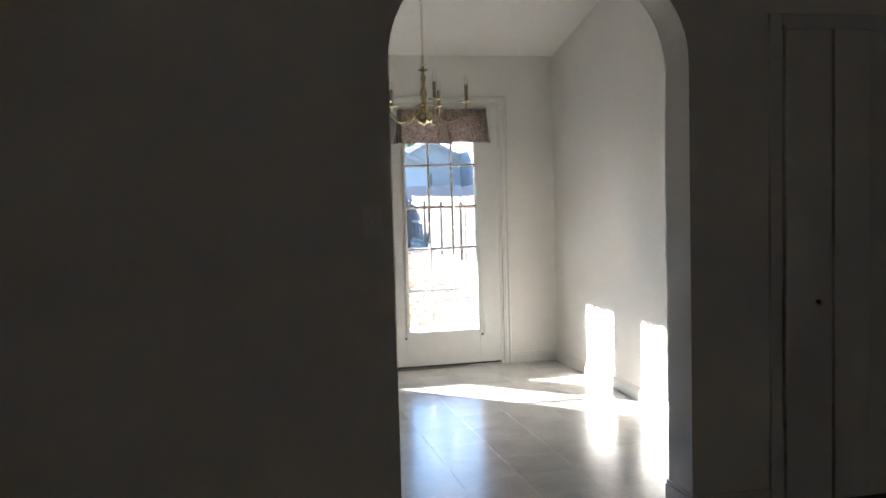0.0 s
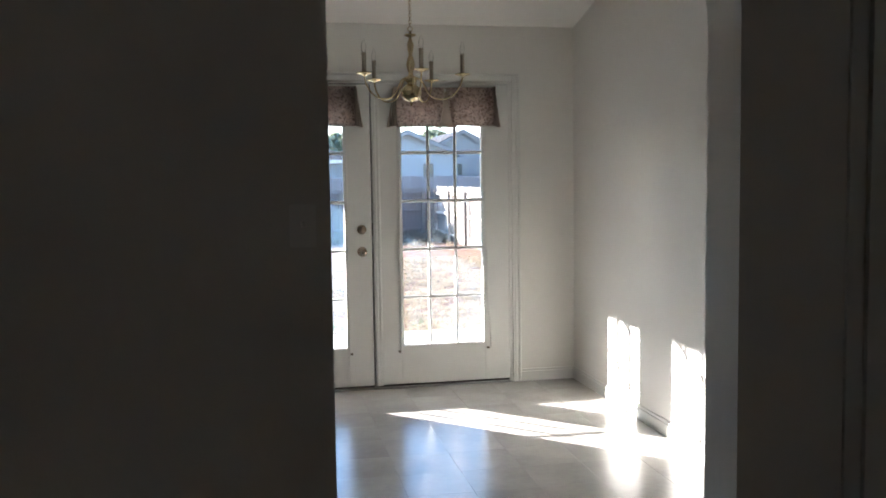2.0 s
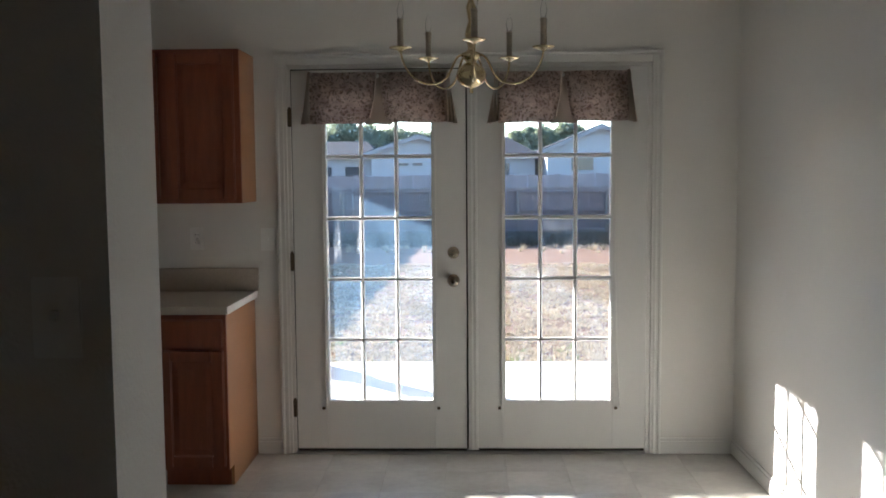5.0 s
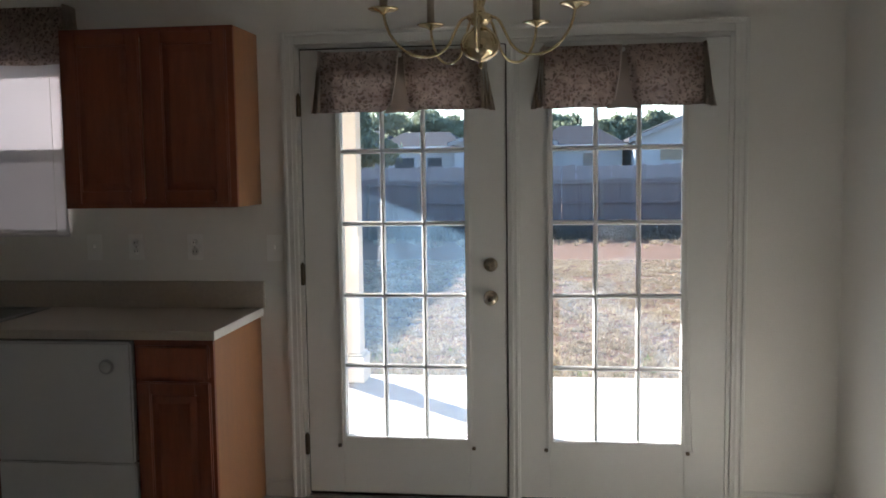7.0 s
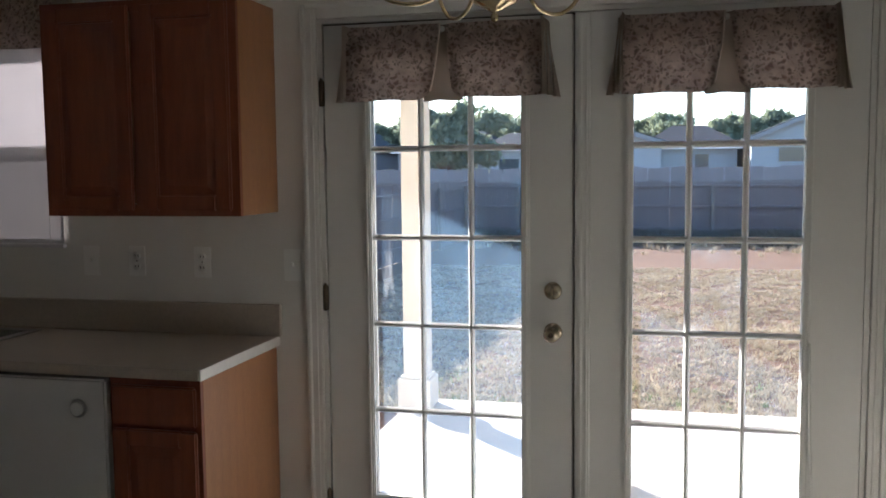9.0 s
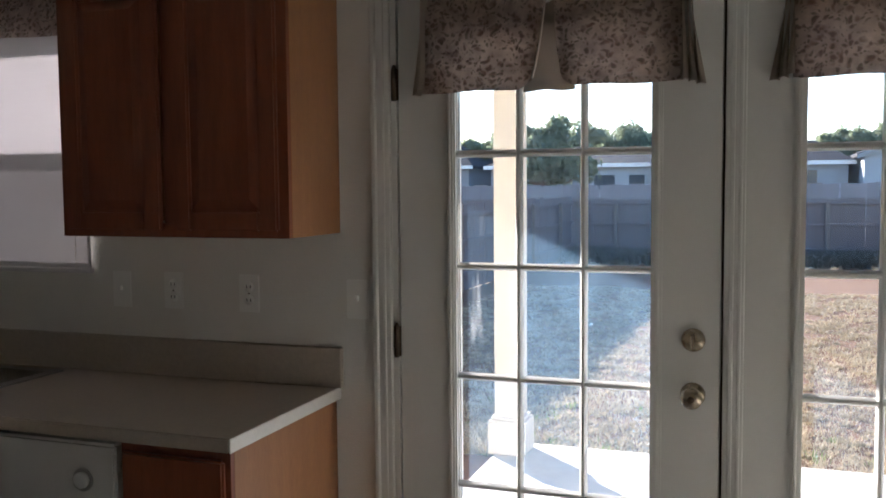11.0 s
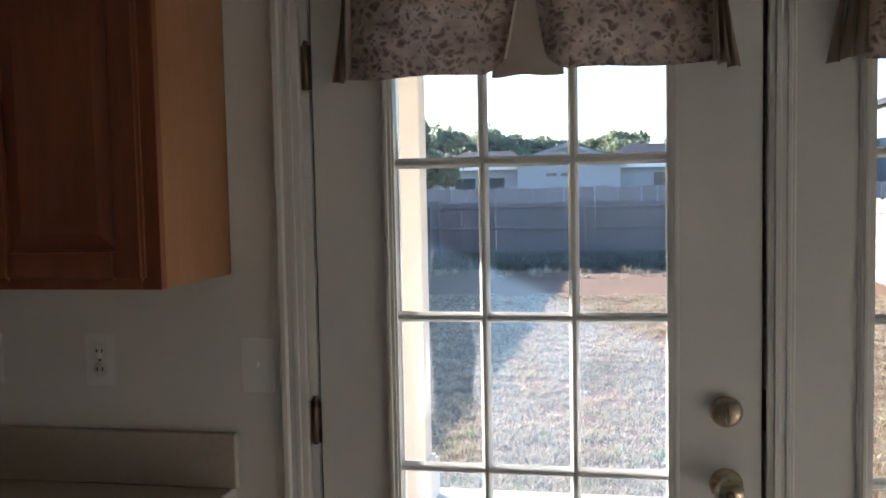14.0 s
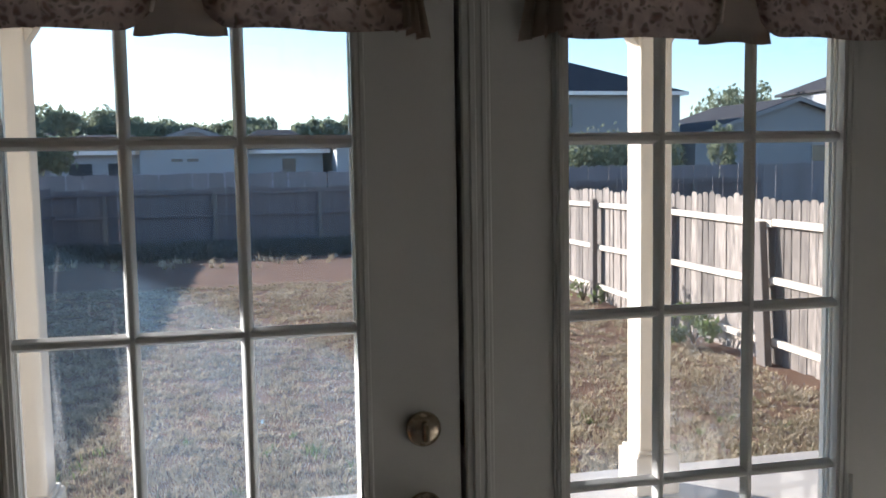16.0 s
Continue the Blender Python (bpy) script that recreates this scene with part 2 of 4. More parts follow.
# shaded copy of the cedar: darker and cooler for the fences facing away from the sun
CEDARSHADE = mat("shaded_cedar", (0.175, 0.15, 0.148), 0.9, spec=0.15, color2=(0.13, 0.11, 0.108), scale=7, stretch=(5, 5, 0.5), bump=0.4, bscale=50, rand=0.09, fine=0.15)
RAILW = mat("pale_rail_wood", (0.62, 0.55, 0.45), 0.85, vary=0.2, scale=6, stretch=(1, 5, 5), bump=0.3, bscale=40)
POSTD = mat("dark_post_wood", (0.17, 0.145, 0.125), 0.9, vary=0.3, scale=7, stretch=(5, 5, 0.5), bump=0.4)
CEDARN = mat("grey_cedar", (0.215, 0.198, 0.205), 0.9, spec=0.15, color2=(0.185, 0.17, 0.175), scale=7, stretch=(5, 5, 0.5), bump=0.4, bscale=50, rand=0.1)
HWALL = mat("pale_siding", (0.35, 0.365, 0.38), 0.8, spec=0.2, vary=0.06, scale=0.6, bump=0.2, bscale=10)
HWALL2 = mat("tan_siding", (0.25, 0.255, 0.262), 0.8, vary=0.06, scale=0.6, bump=0.2, bscale=10)
ROOFM = mat("asphalt_shingle", (0.062, 0.062, 0.068), 0.95, spec=0.08, vary=0.3, scale=2.5, bump=0.5, bscale=14, fine=0.25)
HWIN = mat("house_glass", (0.05, 0.06, 0.07), 0.1)
LEAF = mat("tree_leaf", (0.20, 0.225, 0.135), 0.75, color2=(0.14, 0.165, 0.105), scale=0.8, bump=0.0)
BARK = mat("bark", (0.13, 0.10, 0.075), 0.95, vary=0.3, scale=6, bump=0.6, bscale=20)
for m_, fac in ((LEAF, 0.45), (STRAW, 0.22), (WEED, 0.45), (FABRIC, 0.34), (LINING, 0.3), (PLEAT, 0.25)):
    n_, l_ = m_.node_tree.nodes, m_.node_tree.links
    t_ = n_.new("ShaderNodeBsdfTranslucent")
    x_ = n_.new("ShaderNodeMixShader")
    x_.inputs["Fac"].default_value = fac
    l_.new(n_["Principled BSDF"].inputs["Base Color"].links[0].from_socket, t_.inputs["Color"])
    l_.new(n_["Principled BSDF"].outputs[0], x_.inputs[1])
    l_.new(t_.outputs[0], x_.inputs[2])
    l_.new(x_.outputs[0], n_["Material Output"].inputs["Surface"])
GLASS = glass_mat("door_glass", 0.023, 0.9)
GLASSR = glass_mat("door_glass_cleaner", 0.015, 0.5)
STREAKED = smear(glass_mat("streaked_glass", 0.010, 0.8), 5.0, (6.0, 1.0, 0.6), 0.57, 0.75, 0.055)
SMUDGED = smear(glass_mat("smudged_glass", 0.018, 0.3), 10.0, (1.0, 1.0, 1.0), 0.42, 0.72, 0.15)
BULB = glass_mat("bulb_glass", 0.01, 0.3)
BULB.node_tree.nodes["Fresnel"].inputs["IOR"].default_value = 1.12
WINGLASS = glass_mat("window_glass", 0.02, 0.3)


# ---- helpers for meshes ----
def box_bm(x0, y0, z0, x1, y1, z1, bevel=0.0, bm=None, seg=1):
    own = bm is None
    bm = bm or bmesh.new()
    r = bmesh.ops.create_cube(bm, size=1.0)
    for v in r["verts"]:
        v.co = Vector((x0 + (v.co.x + 0.5) * (x1 - x0), y0 + (v.co.y + 0.5) * (y1 - y0), z0 + (v.co.z + 0.5) * (z1 - z0)))
    if bevel:
        es = list({e for v in r["verts"] for e in v.link_edges})
        bmesh.ops.bevel(bm, geom=es, offset=bevel, segments=seg, affect="EDGES")
    return bm


def lathe_bm(profile, seg=20, bm=None, m=None):
    """Turns (radius, height) pairs about z."""
    bm = bm or bmesh.new()
    rings = []
    for r, z in profile:
        ring = []
        for k in range(seg):
            a = 2 * math.pi * k / seg
            co = Vector((max(r, 1e-4) * math.cos(a), max(r, 1e-4) * math.sin(a), z))
            ring.append(bm.verts.new(m @ co if m else co))
        rings.append(ring)
    for a, b in zip(rings, rings[1:]):
        for k in range(seg):
            f = bm.faces.new((a[k], a[(k + 1) % seg], b[(k + 1) % seg], b[k]))
            f.smooth = True
    bm.faces.new(list(reversed(rings[0])))
    bm.faces.new(rings[-1])
    return bm


def tube_bm(pts, r, seg=8, bm=None):
    bm = bm or bmesh.new()
    rings = []
    for i, p in enumerate(pts):
        d = (Vector(pts[min(i + 1, len(pts) - 1)]) - Vector(pts[max(i - 1, 0)])).normalized()
        q = d.to_track_quat("Z", "Y")
        rr = r[i] if isinstance(r, (list, tuple)) else r
        rings.append([bm.verts.new(Vector(p) + q @ Vector((rr * math.cos(2 * math.pi * k / seg), rr * math.sin(2 * math.pi * k / seg), 0)))
                      for k in range(seg)])
    for a, b in zip(rings, rings[1:]):
        for k in range(seg):
            f = bm.faces.new((a[k], a[(k + 1) % seg], b[(k + 1) % seg], b[k]))
            f.smooth = True
    bm.faces.new(list(reversed(rings[0])))
    bm.faces.new(rings[-1])
    return bm


def ridge_bm(wide, slim, d0, d1, u0, u1, place, bm=None):
    """A glazing bar with sloping sides: half width wide at the glass (depth d0), slim and rounded at its front (d1)."""
    bm = bm or bmesh.new()
    dm = d1 + (d0 - d1) * 0.18
    ring = [(-wide, d0), (-slim, dm), (-slim * 0.55, d1), (slim * 0.55, d1), (slim, dm), (wide, d0)]
    ends = [[bm.verts.new(place(a, d, u)) for a, d in ring] for u in (u0, u1)]
    for k in range(6):
        n = (k + 1) % 6
        bm.faces.new((ends[0][k], ends[0][n], ends[1][n], ends[1][k]))
    bm.faces.new(ends[0])
    bm.faces.new(list(reversed(ends[1])))
    return bm


def mesh_of(name, bm, material):
    bmesh.ops.recalc_face_normals(bm, faces=bm.faces)
    me = bpy.data.meshes.new(name)
    bm.to_mesh(me)
    bm.free()
    for mm in (material if isinstance(material, (list, tuple)) else [material]):
        me.materials.append(mm)
    return me


def part(name, bm, material, parent=None, label=""):
    ob = new(name, mesh_of(name, bm, material))
    if parent is not None:
        ob.parent = parent
    return tagged(ob, label) if label else ob


def piece(name, me, parent, m):
    ob = new(name, me)
    ob.parent = parent
    ob.matrix_basis = m
    return ob


def thing(name, label, category, at=(0, 0, 0), group="", kind=""):
    return tagged(part_at(new(name), at), label, category, group, kind)


def part_at(ob, at):
    ob.location = at
    return ob


def structure(name, bm, material, label, category):
    return tagged(part(name, bm, material), label, category, "", "structure")


# ---- the rooms ----
XR, XL, YA0, YA1 = 1.408, -4.3, -3.476, -3.262          # right wall, kitchen's far side, arch wall
YB, FXL, FXR = -9.4, -3.2, 3.0                        # front room
HC, SLOPE = 2.44, 0.235                               # ceiling height at the door wall, its rise per metre
DX0, DX1, DZ = -0.944, 0.958, 2.066                   # door opening
WX0, WX1, WZ0, WZ1 = -2.90, -2.075, 1.236, 2.05         # kitchen window opening
T = 0.14
AX0, AX1 = -0.527, 0.725                              # sides of the archway
FX0, FX1 = -1.0, 1.6                                  # unseen window behind the walker, added to light the front room


def boxes(*bs):
    bm = bmesh.new()
    for b in bs:
        box_bm(*b, bm=bm)
    return bm


ZT = HC + 0.9
structure("wall_north", boxes((XL, 0, -0.12, WX0, T, HC + 0.3), (WX0, 0, -0.12, WX1, T, WZ0), (WX0, 0, WZ1, WX1, T, HC + 0.3),
                              (WX1, 0, -0.12, DX0, T, HC + 0.3), (DX0, 0, DZ, DX1, T, HC + 0.3), (DX1, 0, -0.12, XR + 0.15, T, HC + 0.3)),
          WALL, "off-white painted wall around the patio doors", "wall")
structure("wall_east", boxes((XR, YA1, -0.12, XR + 0.15, 0, ZT + 0.3)), WALL, "off-white painted wall with sun patches", "wall")
structure("wall_west", boxes((XL - 0.15, YA1, -0.12, XL, T, ZT + 0.3)), WALL, "off-white painted kitchen side wall", "wall")


def arch_wall():
    """The wall between the rooms, pierced by an opening with rounded upper corners."""
    ax0, ax1, zs, r = AX0, AX1, 1.90, 0.42
    outline = [(ax0, -0.12), (ax0, zs)]
    for k in range(1, 13):
        a = math.pi - k * math.pi / 24
        outline.append((ax0 + r + r * math.cos(a), zs + r * math.sin(a)))
    for k in range(0, 13):
        a = math.pi / 2 - k * math.pi / 24
        outline.append((ax1 - r + r * math.cos(a), zs + r * math.sin(a)))
    outline.append((ax1, -0.12))
    bm = bmesh.new()
    x0, x1, zt = XL - 0.15, FXR + 0.15, ZT + 0.5
    ring = [(x0, -0.12)] + outline + [(x1, -0.12), (x1, zt), (x0, zt)]
    f = bm.faces.new([bm.verts.new((x, YA0, z)) for x, z in ring])
    r2 = bmesh.ops.extrude_face_region(bm, geom=[f])
    for v in r2["geom"]:
        if isinstance(v, bmesh.types.BMVert):
            v.co.y = YA1
    bmesh.ops.triangulate(bm, faces=[g for g in bm.faces if len(g.verts) > 4])
    return bm


structure("wall_arch", arch_wall(), WALL, "off-white painted wall with a round-cornered archway", "wall")
# window and shade are additions out of view that brighten the dark front room
root = tagged(new("added_window"), "unseen front room window added to let light in", "window", "", "structure")
for wx in (FX0, (FX0 + FX1) / 2 - 0.02, FX1 - 0.04):
    part("window_frame", box_bm(wx, YB - 0.1, 0.8, wx + 0.04, YB - 0.05, 2.1), TRIM, root)
for wx in (FX0 + 0.04, (FX0 + FX1) / 2 + 0.02):
    part("pane", box_bm(wx, YB - 0.078, 0.8, wx + 1.24, YB - 0.074, 2.1), WINGLASS, root).visible_shadow = False
rs = thing("added_roller_shade", "unseen tan roller shade added to soften the added window's light", "shade")
part("cloth", box_bm(FX0 - 0.05, YB + 0.02, 0.74, FX1 + 0.05, YB + 0.0215, 2.12), SHADEM, rs)
part("roller", tube_bm([(FX0 - 0.05, YB + 0.03, 2.14), (FX1 + 0.05, YB + 0.03, 2.14)], 0.022, 12), TRIM, rs)
part("hem_bar", box_bm(FX0 - 0.05, YB + 0.016, 0.715, FX1 + 0.05, YB + 0.026, 0.74, 0.003), TRIM, rs)
structure("wall_front_west", boxes((FXL - 0.15, YB, -0.12, FXL, YA0, ZT + 0.5)), WALL, "off-white painted living room wall", "wall")
structure("wall_front_east", boxes((FXR, YB, -0.12, FXR + 0.15, YA0, ZT + 0.5)), WALL, "off-white painted living room wall", "wall")
structure("wall_front_south", boxes((FXL - 0.15, YB - 0.15, -0.12, FX0, YB, ZT + 0.5), (FX1, YB - 0.15, -0.12, FXR + 0.15, YB, ZT + 0.5),
                                    (FX0, YB - 0.15, -0.12, FX1, YB, 0.8), (FX0, YB - 0.15, 2.1, FX1, YB, ZT + 0.5)), WALL, "off-white painted living room wall", "wall")


def slope_ceiling():
    bm = bmesh.new()
    za, zb = HC, HC - SLOPE * YA1
    vs = [(XL - 0.15, T, za - SLOPE * T), (XR + 0.15, T, za - SLOPE * T), (XR + 0.15, YA1, zb), (XL - 0.15, YA1, zb)]
    lo = [bm.verts.new(v) for v in vs]
    hi = [bm.verts.new((x, y, z + 0.12)) for x, y, z in vs]
    bm.faces.new(lo)
    bm.faces.new(list(reversed(hi)))
    for k in range(4):
        bm.faces.new((lo[k], lo[(k + 1) % 4], hi[(k + 1) % 4], hi[k]))
    return bm


structure("ceiling", slope_ceiling(), CEIL, "sloped off-white textured ceiling", "ceiling")
structure("ceiling_front", boxes((FXL - 0.15, YB - 0.15, ZT, FXR + 0.15, YA0, ZT + 0.12)), CEIL, "off-white textured living room ceiling", "ceiling")
structure("floor", boxes((XL, YA0 - 0.02, -0.12, XR, 0.0, -0.003)), GROUT, "pale grey-beige vinyl tile floor", "floor")
structure("floor_front", boxes((FXL, YB, -0.12, FXR, YA0 - 0.02, 0.0)), CARPET, "dark beige living room carpet", "floor")


def skirting(name, x0, y0, x1, y1, nx, ny):
    """A baseboard along a wall face, with a stepped top edge."""
    bm = bmesh.new()
    for d, z0, z1 in ((0.013, 0.0, 0.068), (0.008, 0.068, 0.085)):
        box_bm(min(x0, x1, x0 + nx * d, x1 + nx * d), min(y0, y1, y0 + ny * d, y1 + ny * d), z0,
               max(x0, x1, x0 + nx * d, x1 + nx * d), max(y0, y1, y0 + ny * d, y1 + ny * d), z1, 0.002, bm)
    return structure(name, bm, TRIM, "white painted wooden baseboard", "baseboard")


skirting("baseboard_1", XR, YA1, XR, -0.001, -1, 0)
skirting("baseboard_2", 1.016, 0, XR - 0.014, 0, 0, -1)
skirting("baseboard_3", -1.13, 0, -1.0, 0, 0, -1)
skirting("baseboard_4", AX1, YA0 - 0.012, AX1, YA1 + 0.012, -1, 0)
skirting("baseboard_5", AX0, YA0 - 0.012, AX0, YA1 + 0.012, 1, 0)
skirting("baseboard_6", FXL + 0.001, YA0, AX0 - 0.014, YA0, 0, -1)
skirting("baseboard_7", AX1 + 0.015, YA0, 1.088, YA0, 0, -1)


# ---- patio doors ----
def casing():
    """Moulded casing round the door opening, with jambs, head, sill and mullion seal."""
    root = tagged(new("door_frame"), "white moulded casing round the double patio doors", "door frame", "", "structure")
    for x0, x1 in ((DX0 - 0.060, DX0 - 0.002), (DX1 + 0.002, DX1 + 0.060)):
        bm = box_bm(x0, -0.016, 0, x1, 0, DZ + 0.058, 0.003)
        out = x0 if x0 < 0 else x1
        s = 1 if x0 < 0 else -1
        box_bm(min(out, out + s * 0.018), -0.026, 0, max(out, out + s * 0.018), -0.015, DZ + 0.058, 0.004, bm)
        box_bm(min(out + s * 0.03, out + s * 0.042), -0.021, 0, max(out + s * 0.03, out + s * 0.042), -0.015, DZ + 0.03, 0.002, bm)
        part("casing_side", bm, TRIM, root)
    bm = box_bm(DX0 - 0.002, -0.016, DZ + 0.002, DX1 + 0.002, 0, DZ + 0.058, 0.003)
    box_bm(DX0 - 0.042, -0.026, DZ + 0.04, DX1 + 0.042, -0.015, DZ + 0.0581, 0.004, bm)
    part("casing_head", bm, TRIM, root)
    for x0, x1 in ((DX0, DX0 + 0.016), (DX1 - 0.016, DX1)):
        part("jamb", box_bm(x0, -0.004, 0, x1, T, DZ - 0.014), TRIM, root)
    part("head_jamb", box_bm(DX0, -0.004, DZ - 0.014, DX1, T, DZ), TRIM, root)
    part("sill", box_bm(DX0 + 0.016, -0.02, -0.02, DX1 - 0.016, T + 0.03, 0.012, 0.003), STEEL, root, "dull metal door sill")


casing()


def french_door(name, x0, x1, gx, hinge_left, label):
    """A glazed door leaf of fifteen lights: x0, x1 its edges, gx the middle of its glazing."""
    y0, y1, zb, zt = 0.0, 0.044, 0.026, 2.045 if hinge_left else 2.050
    gw, zr0, pitch_z = 0.556, 0.293, 0.3250
    gx0, gx1, gz0, gz1 = gx - gw / 2, gx + gw / 2, zr0, zr0 + 5 * pitch_z
    root = tagged(new(name), label, "door", "patio doors", "structure")
    part("stile", box_bm(x0, y0, zb, gx0 - 0.012, y1, zt, 0.002), DOORW, root)
    part("stile", box_bm(gx1 + 0.012, y0, zb, x1, y1, zt, 0.002), DOORW, root)
    part("bottom_rail", box_bm(gx0 - 0.012, y0, zb, gx1 + 0.012, y1, gz0 - 0.012), DOORW, root)
    part("top_rail", box_bm(gx0 - 0.012, y0, gz1 + 0.012, gx1 + 0.012, y1, zt), DOORW, root)
    for ys in ((-0.011, 0.012), (0.032, 0.055)):
        bm = bmesh.new()
        w = 0.03
        for b in ((gx0 - w, gz0 - w, gx0, gz1 + w), (gx1, gz0 - w, gx1 + w, gz1 + w), (gx0, gz0 - w, gx1, gz0), (gx0, gz1, gx1, gz1 + w)):
            box_bm(b[0], ys[0], b[1], b[2], ys[1], b[3], 0.005, bm, 2)
        for b in ((gx0 - w + 0.008, gz0 - w + 0.008, gx0 - 0.012, gz1 + w - 0.008), (gx1 + 0.012, gz0 - w + 0.008, gx1 + w - 0.008, gz1 + w - 0.008)):
            box_bm(b[0], min(ys) - 0.003 if ys[0] < 0 else ys[0], b[1], b[2], ys[1] if ys[0] < 0 else max(ys) + 0.003, b[3], 0.002, bm)
        part("glazing_frame", bm, DOORW, root)
    for k in (1, 2):
        x = gx0 + k * gw / 3
        bm = ridge_bm(0.011, 0.0062, 0.0192, 0.002, gz0, gz1, lambda a, d, u: (x + a, d, u))
        part("muntin", bm, DOORW, root)
    for k in range(1, 5):
        z = gz0 + k * pitch_z
        bm = ridge_bm(0.011, 0.0062, 0.0192, 0.003, gx0, gx1, lambda a, d, u: (u, d, z + a))
        part("muntin", bm, DOORW, root)
    for i in range(3):
        for k in range(5):
            p = part("pane", box_bm(gx0 + i * gw / 3 + 0.002, 0.020, gz0 + k * pitch_z + 0.002,
                                    gx0 + (i + 1) * gw / 3 - 0.002, 0.024, gz0 + (k + 1) * pitch_z - 0.002), (STREAKED if i == 0 and k in (2, 3) else GLASS) if hinge_left else SMUDGED if i == 1 and k == 2 else GLASSR, root)
            p.visible_shadow = False
    part("door_sweep", box_bm(x0 + 0.004, 0.004, 0.0125, x1 - 0.004, 0.04, zb - 0.0005), RUBBER, root, "black rubber door sweep")
    hx = x0 - 0.010
    for z in (0.25, 1.04, 1.80) if hinge_left else ():
        bm = lathe_bm([(0.0065, z - 0.048), (0.0065, z + 0.048), (0.004, z + 0.056)], 10, None, Matrix.Translation((hx, -0.008, 0)))
        box_bm(hx - 0.011, -0.0045, z - 0.046, hx + 0.011, -0.0015, z + 0.046, 0, bm)
        part("hinge", bm, DARKMET, root, "tarnished dark brass butt hinge")
    for sx in (gx0 - 0.034, gx1 + 0.028):
        bm = box_bm(sx - 0.006, -0.016, 0.242, sx + 0.010, -0.001, 0.256, 0.002)
        box_bm(sx - 0.004, -0.024, 0.250, sx + 0.004, -0.012, 0.258, 0.002, bm)
        part("rod_bracket", bm, DARKMET, root, "small dark curtain rod bracket")
    return root


door_l = french_door("door_1", -0.9225, -0.0085, -0.468, True, "white fifteen-light French door with valance and brass knob")
part("top_seal", box_bm(-0.927, 0.014, 2.0455, -0.006, 0.04, 2.0515), RUBBER, door_l, "black rubber weather seal")
part("side_seal", box_bm(-0.9275, 0.014, 0.013, -0.923, 0.04, 2.0515), RUBBER, door_l, "black rubber weather seal")
door_r = french_door("door_2", 0.000, 0.941, 0.475, False, "white fifteen-light French door, fixed leaf with valance")
bm = box_bm(-0.001, -0.012, 0.02, 0.052, -0.0005, 2.044, 0.003)
box_bm(0.012, -0.018, 0.02, 0.024, -0.011, 2.044, 0.002, bm)
box_bm(0.034, -0.016, 0.02, 0.044, -0.011, 2.044, 0.002, bm)
part("astragal", bm, DOORW, door_r, "white moulded astragal strip")
part("weather_strip", box_bm(-0.03, 0.0445, 0.0125, 0.03, 0.058, 2.05, 0.002), RUBBER, door_r, "black rubber weather strip")


def knob_set(door, x, zk, zb_):
    turn = pose(x, 0, zk, 90, 0, 0)
    k = part("doorknob", lathe_bm([(0.032, 0.0), (0.033, 0.004), (0.028, 0.009), (0.014, 0.014), (0.011, 0.030), (0.016, 0.036), (0.026, 0.046),
                                   (0.029, 0.056), (0.026, 0.066), (0.016, 0.071), (0.0, 0.072)], 28, None, turn), NICKEL, door, "worn satin brass door knob")
    part("knob_button", lathe_bm([(0.009, 0.070), (0.009, 0.0745), (0.0, 0.075)], 14, None, turn), DARKMET, k)
    turn = pose(x, 0, zb_, 90, 0, 0)
    d = part("deadbolt", lathe_bm([(0.031, 0.0), (0.032, 0.006), (0.029, 0.014), (0.020, 0.018), (0.0, 0.019)], 28, None, turn), NICKEL, door, "worn satin brass deadbolt")
    part("thumb_turn", box_bm(x - 0.005, -0.036, zb_ - 0.018, x + 0.005, -0.017, zb_ + 0.018, 0.003), NICKEL, d)


knob_set(door_l, -0.077, 0.937, 1.085)
bm = box_bm(-0.003, 0.0005, 1.045, 0.001, 0.03, 1.125)
part("latch_edge", bm, DARKMET, door_l)
w = tube_bm([(0.775, -0.020, 0.93), (0.782, -0.022, 0.6), (0.800, -0.022, 0.26)], 0.004, 8)
tagged(part("blind_wand", w, TRIM), "thin white plastic wand hanging on the patio door", "wand")


